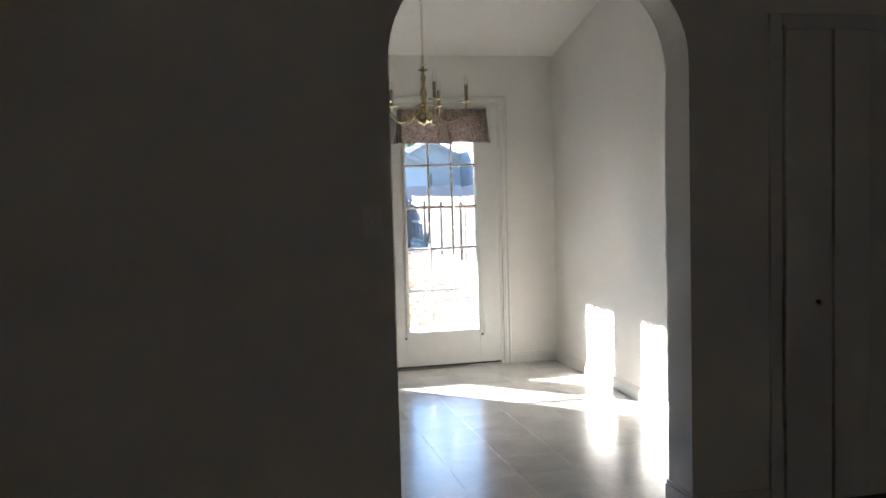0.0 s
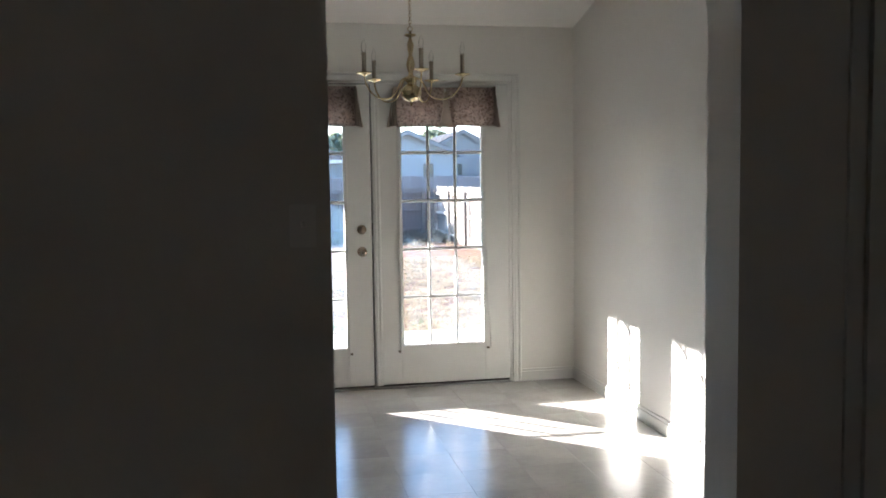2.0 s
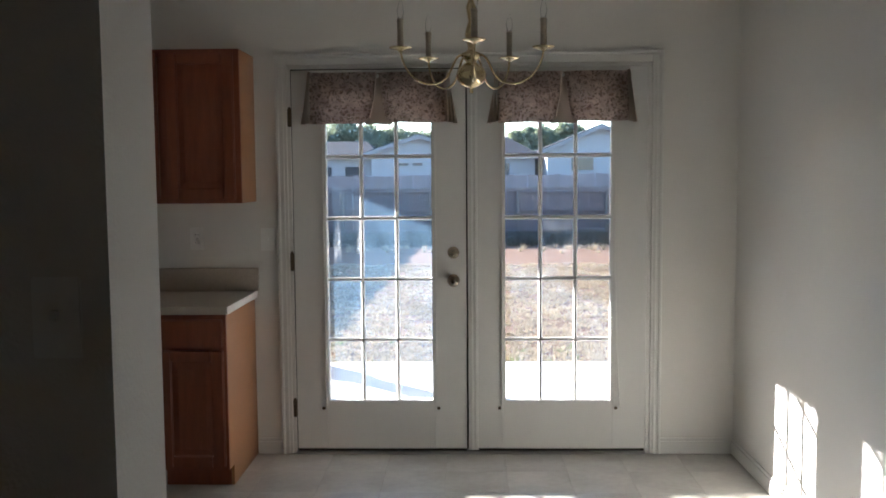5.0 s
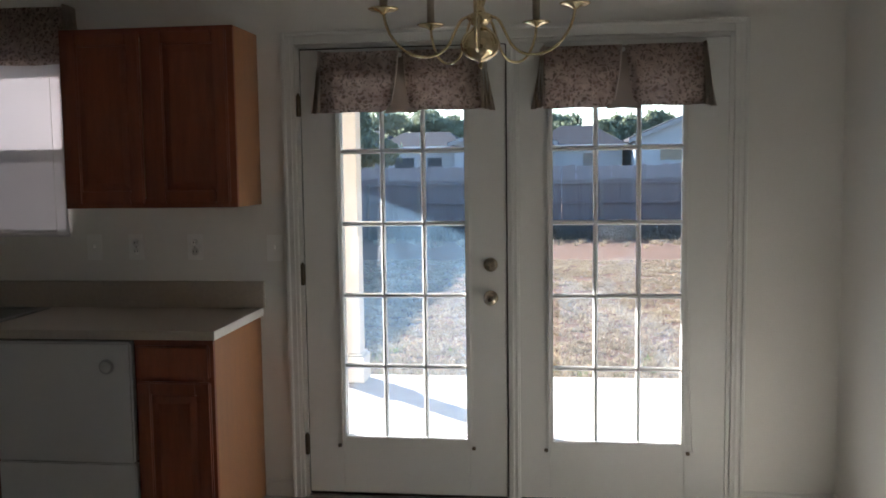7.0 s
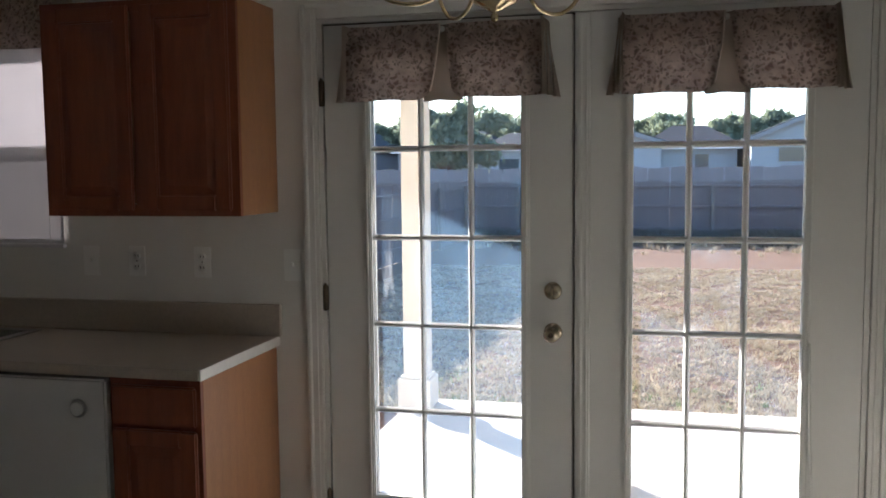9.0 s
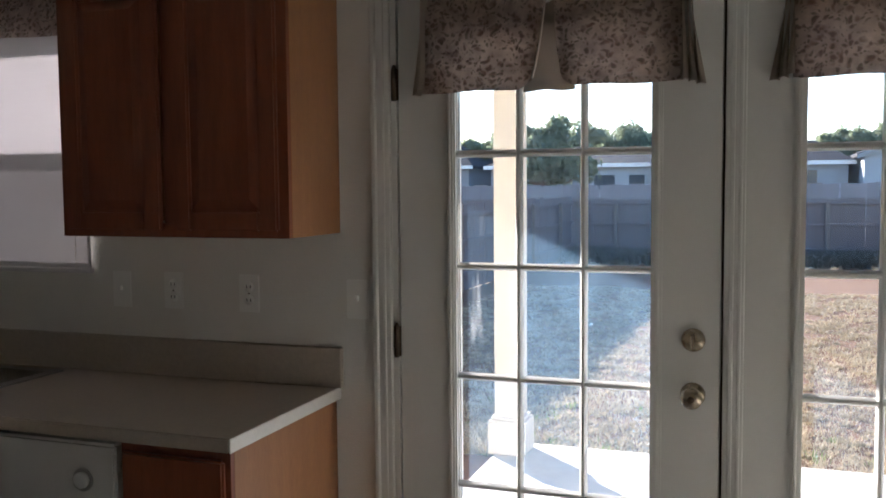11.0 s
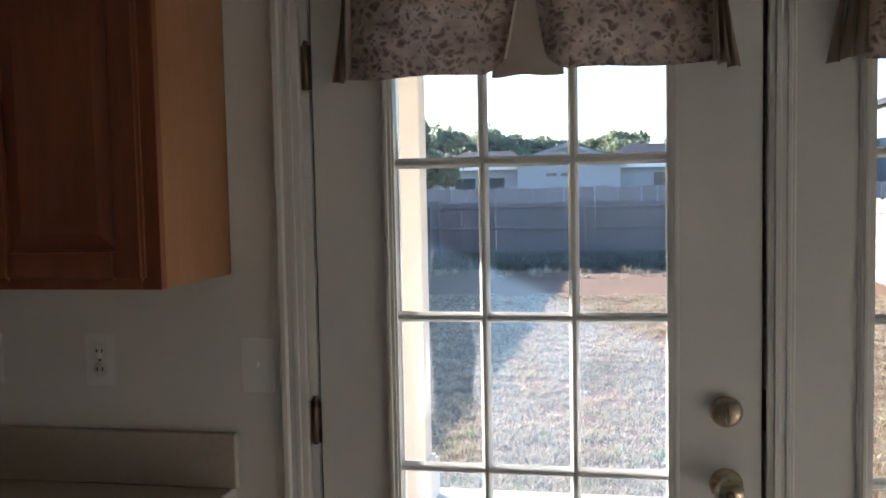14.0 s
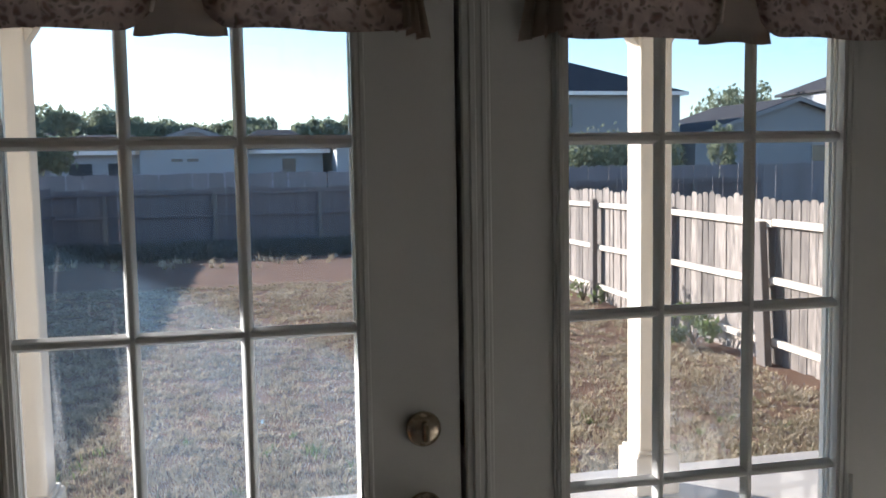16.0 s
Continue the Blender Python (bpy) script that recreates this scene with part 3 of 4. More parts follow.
def valance(x0, x1, z0, z1, label, deep=0.075, name="valance"):
    """A short printed curtain: two flat panels, a plain centre pleat, and plain gathered ends; x0..x1 at the hem."""
    root = thing(name, label, "valance", group="window valances")
    mid = (x0 + x1) / 2
    end = 0.055

    def sheet(xa, xb, za, zb, y_top, y_bot, wave, phase, shrink=0.0, sag=0.0, pull=(0.0, 0.0)):
        bm = bmesh.new()
        rows = []
        nu, nv = 26, 9
        for j in range(nv):
            v = j / (nv - 1)
            row = []
            for i in range(nu):
                u = i / (nu - 1)
                cx = (xa + xb) / 2
                x = cx + (xa + u * (xb - xa) - cx) * (1 - shrink * v) + (pull[0] * (1 - u) + pull[1] * u) * (1 - v) ** 1.5
                hem = sag * math.sin(u * math.pi) + 0.0018 * math.sin(u * 9 + phase)
                edge = max(0.0, (u - 0.86) / 0.14 if pull[1] else (0.14 - u) / 0.14 if pull[0] else 0.0)
                z = za + v * (zb - za) - hem * (1 - v) + 0.028 * edge * edge * (1 - v) ** 2
                y = y_bot + v * (y_top - y_bot) + wave * (1 - 0.6 * v) * math.sin(u * math.pi * 2 + phase) + 0.004 * math.sin(7 * u + 5 * v + phase)
                row.append(bm.verts.new((x, y, z)))
            rows.append(row)
        edge_line = [row[-1].co.copy() for row in rows]
        for a, b in zip(rows, rows[1:]):
            for i in range(nu - 1):
                bm.faces.new((a[i], a[i + 1], b[i + 1], b[i])).smooth = True
        bmesh.ops.solidify(bm, geom=bm.faces[:], thickness=0.004)
        return bm, edge_line

    a, b = x0 + end, x1 - end
    for xa, xb, za, phase, pull in ((a, mid - 0.006, z0, 0.4, (0.0, -0.034)), (mid + 0.010, b, z0 + 0.004, 2.2, (0.03, 0.0))):
        bm, line = sheet(xa, xb, za, z1, -0.038, -deep, 0.006, phase, 0.02, 0.002, pull)
        panel = part("printed_panel", bm, FABRIC, root, "cream cotton printed with brown flowers")
        part("piping", tube_bm([p + Vector((0.001, -0.002, 0)) for p in line], 0.0032, 6), CORD, panel, "pale corded edge")
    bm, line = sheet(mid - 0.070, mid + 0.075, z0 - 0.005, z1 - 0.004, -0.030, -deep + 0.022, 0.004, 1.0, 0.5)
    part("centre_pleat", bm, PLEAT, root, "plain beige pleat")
    for s, xe in ((-1, x0), (1, x1)):
        for k in range(3):
            xa = xe - s * (0.0 + 0.020 * k)
            bm = bmesh.new()
            rows = []
            for j in range(7):
                v = j / 6
                row = []
                for i in range(7):
                    u = i / 6
                    top = xe - s * (0.052 + 0.006 * k) + s * 0.012 * u
                    bot = xa - s * 0.026 * u
                    row.append(bm.verts.new((bot + v * (top - bot), -0.004 - (0.030 + 0.016 * k) * math.sin(u * math.pi) - 0.012 * k,
                                             z0 + 0.004 * k + v * (z1 - z0 - 0.006))))
                rows.append(row)
            for ra, rb in zip(rows, rows[1:]):
                for i in range(6):
                    bm.faces.new((ra[i], ra[i + 1], rb[i + 1], rb[i])).smooth = True
            bmesh.ops.solidify(bm, geom=bm.faces[:], thickness=0.003)
            part("end_pleat", bm, LINING, root, "plain beige gathered pleat")
    part("rod", box_bm(x0 + 0.05, -0.034, z1 - 0.03, x1 - 0.05, -0.002, z1 - 0.008, 0.004), TRIM, root)
    return root


valance(-0.875, -0.050, 1.763, 2.028, "printed floral cotton valance hanging on the opening patio door")
valance(0.104, 0.888, 1.762, 2.025, "printed floral cotton valance hanging on the fixed patio door")


# ---- chandelier ----
def chandelier(x, y, zb):
    root = thing("chandelier", "polished brass five-arm chandelier with candle lights", "chandelier", (x, y, zb))
    prof = [(0.0, 0.0), (0.006, 0.004), (0.007, 0.012), (0.004, 0.018), (0.016, 0.024), (0.036, 0.034), (0.050, 0.052), (0.053, 0.070), (0.046, 0.090),
            (0.030, 0.106), (0.016, 0.116), (0.026, 0.126), (0.034, 0.136), (0.034, 0.146), (0.016, 0.154), (0.011, 0.168), (0.017, 0.190), (0.022, 0.214), (0.016, 0.240),
            (0.009, 0.262), (0.014, 0.290), (0.017, 0.314), (0.009, 0.336), (0.007, 0.352), (0.030, 0.360), (0.028, 0.366), (0.006, 0.370), (0.004, 0.384)]
    part("centre_column", lathe_bm([(r, z * 0.95) for r, z in prof], 28), BRASS, root)
    part("loop", tube_bm([(0.012 * math.sin(a), 0, 0.374 + 0.012 * -math.cos(a)) for a in [k * math.pi / 8 for k in range(17)]], 0.002, 6), BRASS, root)
    zc = HC - SLOPE * y - zb
    bm = bmesh.new()
    z, k = 0.384, 0
    while z < zc - 0.05:
        h, wd = 0.016, 0.007
        ring = []
        for i in range(13):
            a = 2 * math.pi * i / 12
            p = (wd * math.sin(a), 0, z + h * 0.62 - h * 0.62 * math.cos(a))
            ring.append(p if k % 2 else (0, p[0], p[2]))
        tube_bm(ring, 0.0016, 5, bm)
        z, k = z + h * 0.95, k + 1
    part("chain", bm, BRASS, root)
    part("ceiling_canopy", lathe_bm([(0.010, zc - 0.055), (0.030, zc - 0.045), (0.055, zc - 0.022), (0.062, zc + 0.012)], 24), BRASS, root)
    for k in range(5):
        a = radians(-90 + 72 * k + 2)
        ca, sa_ = math.cos(a), math.sin(a)
        R = 0.254
        # a swan curve: dips below the hub, then rises to the cup
        pts = [(0.030, 0.142), (0.050, 0.132), (0.066, 0.104), (0.084, 0.066), (0.108, 0.042), (0.140, 0.032), (0.178, 0.036), (0.212, 0.056),
               (0.238, 0.090), (0.2505, 0.124), (R, 0.150)]
        fine = []
        for i in range(len(pts) - 1):
            for s in range(3):
                u = s / 3
                p0, p1, p2, p3 = pts[max(i - 1, 0)], pts[i], pts[i + 1], pts[min(i + 2, len(pts) - 1)]
                fine.append(tuple(0.5 * (2 * p1[d] + (p2[d] - p0[d]) * u + (2 * p0[d] - 5 * p1[d] + 4 * p2[d] - p3[d]) * u * u
                                         + (3 * p1[d] - p0[d] - 3 * p2[d] + p3[d]) * u ** 3) for d in (0, 1)))
        fine.append(pts[-1])
        arm = part("arm", tube_bm([(r * ca, r * sa_, z * 0.95) for r, z in fine], 0.0039, 8), BRASS, root)
        at = Matrix.Translation((R * ca, R * sa_, 0)) @ Matrix.Diagonal((1, 1, 0.95, 1))
        part("drip_pan", lathe_bm([(0.006, 0.142), (0.012, 0.148), (0.034, 0.153), (0.040, 0.157), (0.037, 0.159), (0.014, 0.155), (0.014, 0.164), (0.0, 0.165)], 24, None, at), BRASS, arm)
        part("candle_sleeve", lathe_bm([(0.0105, 0.163), (0.0105, 0.248), (0.012, 0.250), (0.012, 0.258), (0.0, 0.259)], 16, None, at), SLEEVE, arm, "tan candle sleeve")
        part("bulb", lathe_bm([(0.005, 0.258), (0.010, 0.270), (0.012, 0.284), (0.008, 0.304), (0.003, 0.322), (0.0, 0.326)], 14, None, at), BULB, arm, "clear flame-shaped bulb")
    return root


chandelier(0.014, -1.592, 1.772)


# ---- kitchen ----
def panel_door(parent, x0, x1, z0, z1, yf, name="door", rise=True):
    """A framed cabinet door with a raised centre panel; its back lies at yf, its face points to -y."""
    fw = 0.058
    bm = bmesh.new()
    for b in ((x0, z0, x0 + fw, z1), (x1 - fw, z0, x1, z1), (x0 + fw, z0, x1 - fw, z0 + fw), (x0 + fw, z1 - fw, x1 - fw, z1)):
        box_bm(b[0], yf - 0.019, b[1], b[2], yf, b[3], 0.006, bm, 3)
    d = part(name, bm, WOOD, parent)
    bm = bmesh.new()
    a = (x0 + fw - 0.002, z0 + fw - 0.002, x1 - fw + 0.002, z1 - fw + 0.002)
    i = 0.032
    outer = [bm.verts.new(p) for p in ((a[0], yf - 0.008, a[1]), (a[2], yf - 0.008, a[1]), (a[2], yf - 0.008, a[3]), (a[0], yf - 0.008, a[3]))]
    inner = [bm.verts.new(p) for p in ((a[0] + i, yf - 0.017, a[1] + i), (a[2] - i, yf - 0.017, a[1] + i), (a[2] - i, yf - 0.017, a[3] - i), (a[0] + i, yf - 0.017, a[3] - i))]
    back = [bm.verts.new((v.co.x, yf - 0.001, v.co.z)) for v in outer]
    bm.faces.new(inner)
    bm.faces.new(list(reversed(back)))
    for k in range(4):
        bm.faces.new((outer[k], outer[(k + 1) % 4], inner[(k + 1) % 4], inner[k]))
        bm.faces.new((back[k], back[(k + 1) % 4], outer[(k + 1) % 4], outer[k]))
    part("raised_panel", bm, WOOD, d)
    return d


def wall_cabinet(x0, x1, z0, z1):
    root = thing("wall_cabinet", "reddish-brown wooden two-door wall cabinet with raised panels", "cabinet")
    y = -0.294
    part("side_panel", box_bm(x1 - 0.012, y, z0, x1, -0.001, z1, 0.001), WOODSIDE, root, "lighter honey-coloured veneer side")
    part("side_panel", box_bm(x0, y, z0, x0 + 0.012, -0.001, z1, 0.001), WOODSIDE, root, "lighter honey-coloured veneer side")
    part("carcass", boxes((x0 + 0.012, y + 0.002, z0 + 0.02, x1 - 0.012, -0.001, z0 + 0.035), (x0 + 0.012, y + 0.002, z1 - 0.015, x1 - 0.012, -0.001, z1),
                          (x0 + 0.012, -0.01, z0 + 0.035, x1 - 0.012, -0.001, z1 - 0.015)), WOODSIDE, root)
    fr = bmesh.new()
    for b in ((x0, z0, x0 + 0.04, z1), (x1 - 0.04, z0, x1, z1), (x0 + 0.04, z0, x1 - 0.04, z0 + 0.04), (x0 + 0.04, z1 - 0.04, x1 - 0.04, z1),
              ((x0 + x1) / 2 - 0.02, z0 + 0.04, (x0 + x1) / 2 + 0.02, z1 - 0.04)):
        box_bm(b[0], y - 0.018, b[1], b[2], y - 0.0005, b[3], 0.001, fr)
    part("face_frame", fr, WOOD, root)
    m = (x0 + x1) / 2
    panel_door(root, x0 + 0.026, m - 0.021, z0 + 0.018, z1 - 0.018, y - 0.0185)
    panel_door(root, m + 0.021, x1 - 0.026, z0 + 0.018, z1 - 0.018, y - 0.0185)
    return root


wall_cabinet(-1.884, -1.118, 1.362, 2.118)


def base_cabinet(x0, x1, end_panel=True, doors=1):
    root = thing("base_cabinet", "reddish-brown wooden base cabinet with drawer and panel door", "cabinet", group="base cabinets")
    y = -0.572
    part("side_panel", boxes((x1 - 0.014, y, 0.10, x1, -0.001, 0.848), (x1 - 0.014, y + 0.07, 0.0, x1, -0.001, 0.10)), WOODSIDE, root, "lighter honey-coloured veneer side")
    part("side_panel", boxes((x0, y, 0.10, x0 + 0.014, -0.001, 0.848)), WOODSIDE, root)
    part("carcass", boxes((x0 + 0.014, y, 0.10, x1 - 0.014, -0.001, 0.115), (x0 + 0.014, -0.012, 0.115, x1 - 0.014, -0.001, 0.848)), WOODSIDE, root)
    part("toe_kick", box_bm(x0, y + 0.068, 0.0, x1 - 0.0145, y + 0.08, 0.0995), WOOD, root)
    fr = bmesh.new()
    for b in ((x0, 0.1, x0 + 0.04, 0.848), (x1 - 0.04, 0.1, x1, 0.848), (x0 + 0.04, 0.1, x1 - 0.04, 0.14), (x0 + 0.04, 0.81, x1 - 0.04, 0.848), (x0 + 0.04, 0.665, x1 - 0.04, 0.70)):
        box_bm(b[0], y - 0.018, b[1], b[2], y - 0.0005, b[3], 0.001, fr)
    part("face_frame", fr, WOOD, root)
    ww = (x1 - x0) / doors
    for k in range(doors):
        a, b = x0 + k * ww + 0.012, x0 + (k + 1) * ww - 0.012
        part("drawer_front", box_bm(a, y - 0.0375, 0.694, b, y - 0.0185, 0.826, 0.006, None, 2), WOOD, root)
        panel_door(root, a, b, 0.118, 0.680, y - 0.0185)
    return root


base_cabinet(-1.470, -1.140)
base_cabinet(-3.05, -2.085, doors=2)
base_cabinet(-4.28, -3.055, doors=2)


def dishwasher(x0, x1):
    root = thing("dishwasher", "white enamel built-in dishwasher under the counter", "dishwasher")
    part("tub", box_bm(x0, -0.56, 0.10, x1, -0.02, 0.842), BLACKP, root, "black housing")
    part("door_panel", box_bm(x0 + 0.004, -0.598, 0.115, x1 - 0.004, -0.5605, 0.336, 0.005, None, 2), APPL, root)
    c = part("control_panel", box_bm(x0 + 0.004, -0.606, 0.34, x1 - 0.004, -0.5605, 0.838, 0.008, None, 2), APPL, root)
    turn = pose(x1 - 0.107, -0.606, 0.738, 90, 0, 0)
    part("dial_ring", lathe_bm([(0.031, 0.0), (0.031, 0.004), (0.026, 0.006), (0.0255, 0.002)], 28, None, turn), STEEL, c, "chrome dial ring")
    part("dial", lathe_bm([(0.024, 0.0), (0.023, 0.014), (0.018, 0.017), (0.0, 0.017)], 24, None, turn), APPL, c)
    part("kick_plate", box_bm(x0 + 0.006, -0.52, 0.005, x1 - 0.006, -0.50, 0.11), APPL, root)


dishwasher(-2.080, -1.475)


def counter():
    x0, x1, y0, z0, z1 = -4.29, -1.124, -0.615, 0.852, 0.886
    sx0, sx1, sy0, sy1 = -2.90, -2.150, -0.53, -0.085
    root = thing("countertop", "grey-beige laminate kitchen counter with pale edge and backsplash", "countertop")
    bm = bmesh.new()
    rings = []
    for z in (z0, z1):
        rings.append([[bm.verts.new((px, py, z)) for px, py in r] for r in (((x0, y0 + 0.008), (x1 - 0.006, y0 + 0.008), (x1 - 0.006, -0.0005), (x0, -0.0005)),
                                                                            ((sx0, sy0), (sx1, sy0), (sx1, sy1), (sx0, sy1)))])
    for k in range(4):
        n = (k + 1) % 4
        for o, i_ in rings:
            bm.faces.new((o[k], o[n], i_[n], i_[k]))
        for r in (0, 1):
            bm.faces.new((rings[0][r][k], rings[0][r][n], rings[1][r][n], rings[1][r][k]))
    part("slab", bm, LAMIN, root)
    part("front_edge", box_bm(x0, y0, z0 - 0.002, x1 - 0.006, y0 + 0.0078, z1 + 0.001, 0.0038, None, 3), LAMIN, root)
    part("end_edge", box_bm(x1 - 0.0058, y0, z0 - 0.002, x1, -0.0005, z1 + 0.001, 0.002), LAMEDGE, root, "pale laminate edge strip")
    part("backsplash", box_bm(x0, -0.021, z1 + 0.0005, x1 + 0.010, -0.0005, 1.010, 0.003), LAMIN, root)
    s = thing("kitchen_sink", "stainless steel double sink set in the counter", "sink")
    bm = bmesh.new()
    for b in ((sx0 - 0.02, sy0 - 0.02, sx1 + 0.02, sy0 + 0.02), (sx0 - 0.02, sy1 - 0.02, sx1 + 0.02, sy1 + 0.02), (sx0 - 0.02, sy0 + 0.02, sx0 + 0.02, sy1 - 0.02),
              (sx1 - 0.02, sy0 + 0.02, sx1 + 0.02, sy1 - 0.02), ((sx0 + sx1) / 2 - 0.015, sy0 + 0.02, (sx0 + sx1) / 2 + 0.015, sy1 - 0.02)):
        box_bm(b[0], b[1], z1 + 0.0006, b[2], b[3], z1 + 0.006, 0.002, bm)
    part("rim", bm, STEEL, s)
    for a, b in ((sx0 + 0.018, (sx0 + sx1) / 2 - 0.013), ((sx0 + sx1) / 2 + 0.013, sx1 - 0.018)):
        bm = bmesh.new()
        zf = z1 - 0.17
        top = [bm.verts.new(p) for p in ((a, sy0 + 0.018, z1), (b, sy0 + 0.018, z1), (b, sy1 - 0.018, z1), (a, sy1 - 0.018, z1))]
        low = [bm.verts.new(p) for p in ((a + 0.02, sy0 + 0.038, zf), (b - 0.02, sy0 + 0.038, zf), (b - 0.02, sy1 - 0.038, zf), (a + 0.02, sy1 - 0.038, zf))]
        bm.faces.new(low)
        for k in range(4):
            bm.faces.new((top[k], top[(k + 1) % 4], low[(k + 1) % 4], low[k]))
        bmesh.ops.solidify(bm, geom=bm.faces[:], thickness=0.0015)
        part("basin", bm, STEEL, s)


counter()


def wall_plate(x, z, y, kind, label, face=-1):
    root = thing("outlet_plate" if kind == "outlet" else "switch_plate", label, "outlet" if kind == "outlet" else "light switch")
    part("plate", box_bm(x - 0.037, y - 0.006, z - 0.06, x + 0.037, y - 0.0003, z + 0.06, 0.0025, None, 2), PLATE, root)
    if kind == "outlet":
        for dz in (-0.021, 0.021):
            r = part("receptacle", lathe_bm([(0.0165, 0), (0.0165, 0.002), (0.0, 0.0021)], 18, None, pose(x, y - 0.006, z + dz, 90, 0, 0)), PLATE, root)
            bm = box_bm(x - 0.008, y - 0.0088, z + dz - 0.004, x - 0.0055, y - 0.0081, z + dz + 0.005)
            box_bm(x + 0.0055, y - 0.0088, z + dz - 0.004, x + 0.008, y - 0.0081, z + dz + 0.005, 0, bm)
            part("slot", bm, BLACKP, r)
        part("screw", lathe_bm([(0.003, 0), (0.003, 0.001), (0, 0.0012)], 10, None, pose(x, y - 0.006, z, 90, 0, 0)), DARKMET, root)
    elif kind == "switch":
        part("toggle", box_bm(x - 0.005, y - 0.018, z - 0.004, x + 0.005, y - 0.005, z + 0.012, 0.002), PLATE, root)
    else:
        part("screw", lathe_bm([(0.003, 0), (0.003, 0.001), (0, 0.0012)], 10, None, pose(x, y - 0.006, z + 0.03, 90, 0, 0)), DARKMET, root)
    return root


wall_plate(-1.930, 1.167, 0, "switch", "ivory light switch plate on the kitchen wall")
wall_plate(-1.725, 1.168, 0, "outlet", "ivory duplex outlet plate above the counter")
wall_plate(-1.440, 1.167, 0, "outlet", "ivory duplex outlet plate with dark slots")
wall_plate(-1.062, 1.161, 0, "switch", "ivory light switch plate beside the patio door")
wall_plate(-0.605, 1.285, YA0, "switch", "ivory switch plate on the archway wall")


# ---- kitchen window with blind ----
def kitchen_window():
    root = tagged(new("window_1"), "white kitchen window behind a lowered blind", "window", "", "structure")
    fr = bmesh.new()
    for b in ((WX0 + 0.0005, WZ0 + 0.017, WX0 + 0.04, WZ1), (WX1 - 0.04, WZ0 + 0.017, WX1, WZ1), (WX0 + 0.04, WZ0 + 0.017, WX1 - 0.04, WZ0 + 0.05), (WX0 + 0.04, WZ1 - 0.04, WX1 - 0.04, WZ1),
              (WX0 + 0.04, 1.62, WX1 - 0.04, 1.66)):
        box_bm(b[0], 0.06, b[1], b[2], 0.11, b[3], 0.003, fr)
    part("window_frame", fr, TRIM, root)
    for z0, z1 in ((WZ0 + 0.05, 1.62), (1.66, WZ1 - 0.04)):
        p = part("pane", box_bm(WX0 + 0.04, 0.083, z0, WX1 - 0.04, 0.087, z1), WINGLASS, root)
        p.visible_shadow = False
    # added behind the blind, out of sight, to dim its lower half
    part("dimming_screen", box_bm(WX0 + 0.03, 0.113, WZ0 + 0.03, WX1 - 0.03, 0.116, 1.655), SCREEN, root, "unseen dark screen added over the lower sash to dim the blind")
    part("window_sill", box_bm(WX0 + 0.001, -0.003, WZ0, WX1 - 0.001, 0.06, WZ0 + 0.016, 0.002), TRIM, root)
    b = thing("window_blind", "white horizontal slat blind lowered over the kitchen window", "blind")
    x0, x1 = WX0 - 0.06, WX1 + 0.034
    part("head_rail", box_bm(x0, -0.034, 2.04, x1, -0.002, 2.075, 0.002), BLIND, b)
    n = 37
    me = mesh_of("slat", box_bm(x0 + 0.004, -0.0111, -0.0004, x1 - 0.004, 0.0111, 0.0004), BLIND)
    for k in range(n):
        piece("slat", me, b, pose(0, -0.015, 1.246 + k * 0.0215, 86, 0, 0))
    part("bottom_rail", box_bm(x0, -0.024, 1.218, x1, -0.004, 1.234, 0.003), BLIND, b)
    part("cord", tube_bm([(x1 - 0.06, -0.026, 2.04), (x1 - 0.06, -0.026, 1.226)], 0.0012, 5), TRIM, b)


kitchen_window()
valance(-3.02, -1.93, 2.0, 2.27, "printed floral cotton valance above the kitchen blind", 0.10)


# ---- closet door beside the arch, in the dark ----
def bifold():
    root = tagged(new("door_3"), "white flush bifold closet door slightly folded open", "door", "", "structure")
    x0, lw, fold = 1.150, 0.205, 9.0
    step = 2 * lw * math.cos(radians(fold))
    x1 = x0 + 2 * step + 0.01
    part("casing_side", box_bm(x0 - 0.06, YA0 - 0.016, 0, x0 - 0.002, YA0, 2.10, 0.003), TRIM, root)
    part("casing_head", box_bm(x0 - 0.002, YA0 - 0.016, 2.05, x1, YA0, 2.10, 0.003), TRIM, root)
    part("casing_side", box_bm(x1, YA0 - 0.016, 0, x1 + 0.06, YA0, 2.10, 0.003), TRIM, root)
    part("track", box_bm(x0, YA0 - 0.03, 2.037, x1 - 0.001, YA0 - 0.0005, 2.0495), TRIM, root)
    for pair in range(2):
        for k in range(2):
            leaf = part("leaf", box_bm(0.002, -0.030, 0.012, lw - 0.002, -0.002, 2.032, 0.002), DOORW, root)
            turn = -fold if k == 0 else fold
            at = x0 + pair * step + (0.005 if k == 0 else step / 2 + 0.005)
            leaf.matrix_basis = pose(at, YA0 - 0.004 - (0 if k == 0 else lw * math.sin(radians(fold))), 0, 0, 0, turn)
            if k == pair:
                part("knob", lathe_bm([(0.005, 0), (0.005, 0.008), (0.010, 0.013), (0.011, 0.020), (0.0, 0.024)], 16, None, pose(0.135, -0.030, 0.885, 90, 0, 0)), DARKMET, leaf, "small dark brass knob")


bifold()

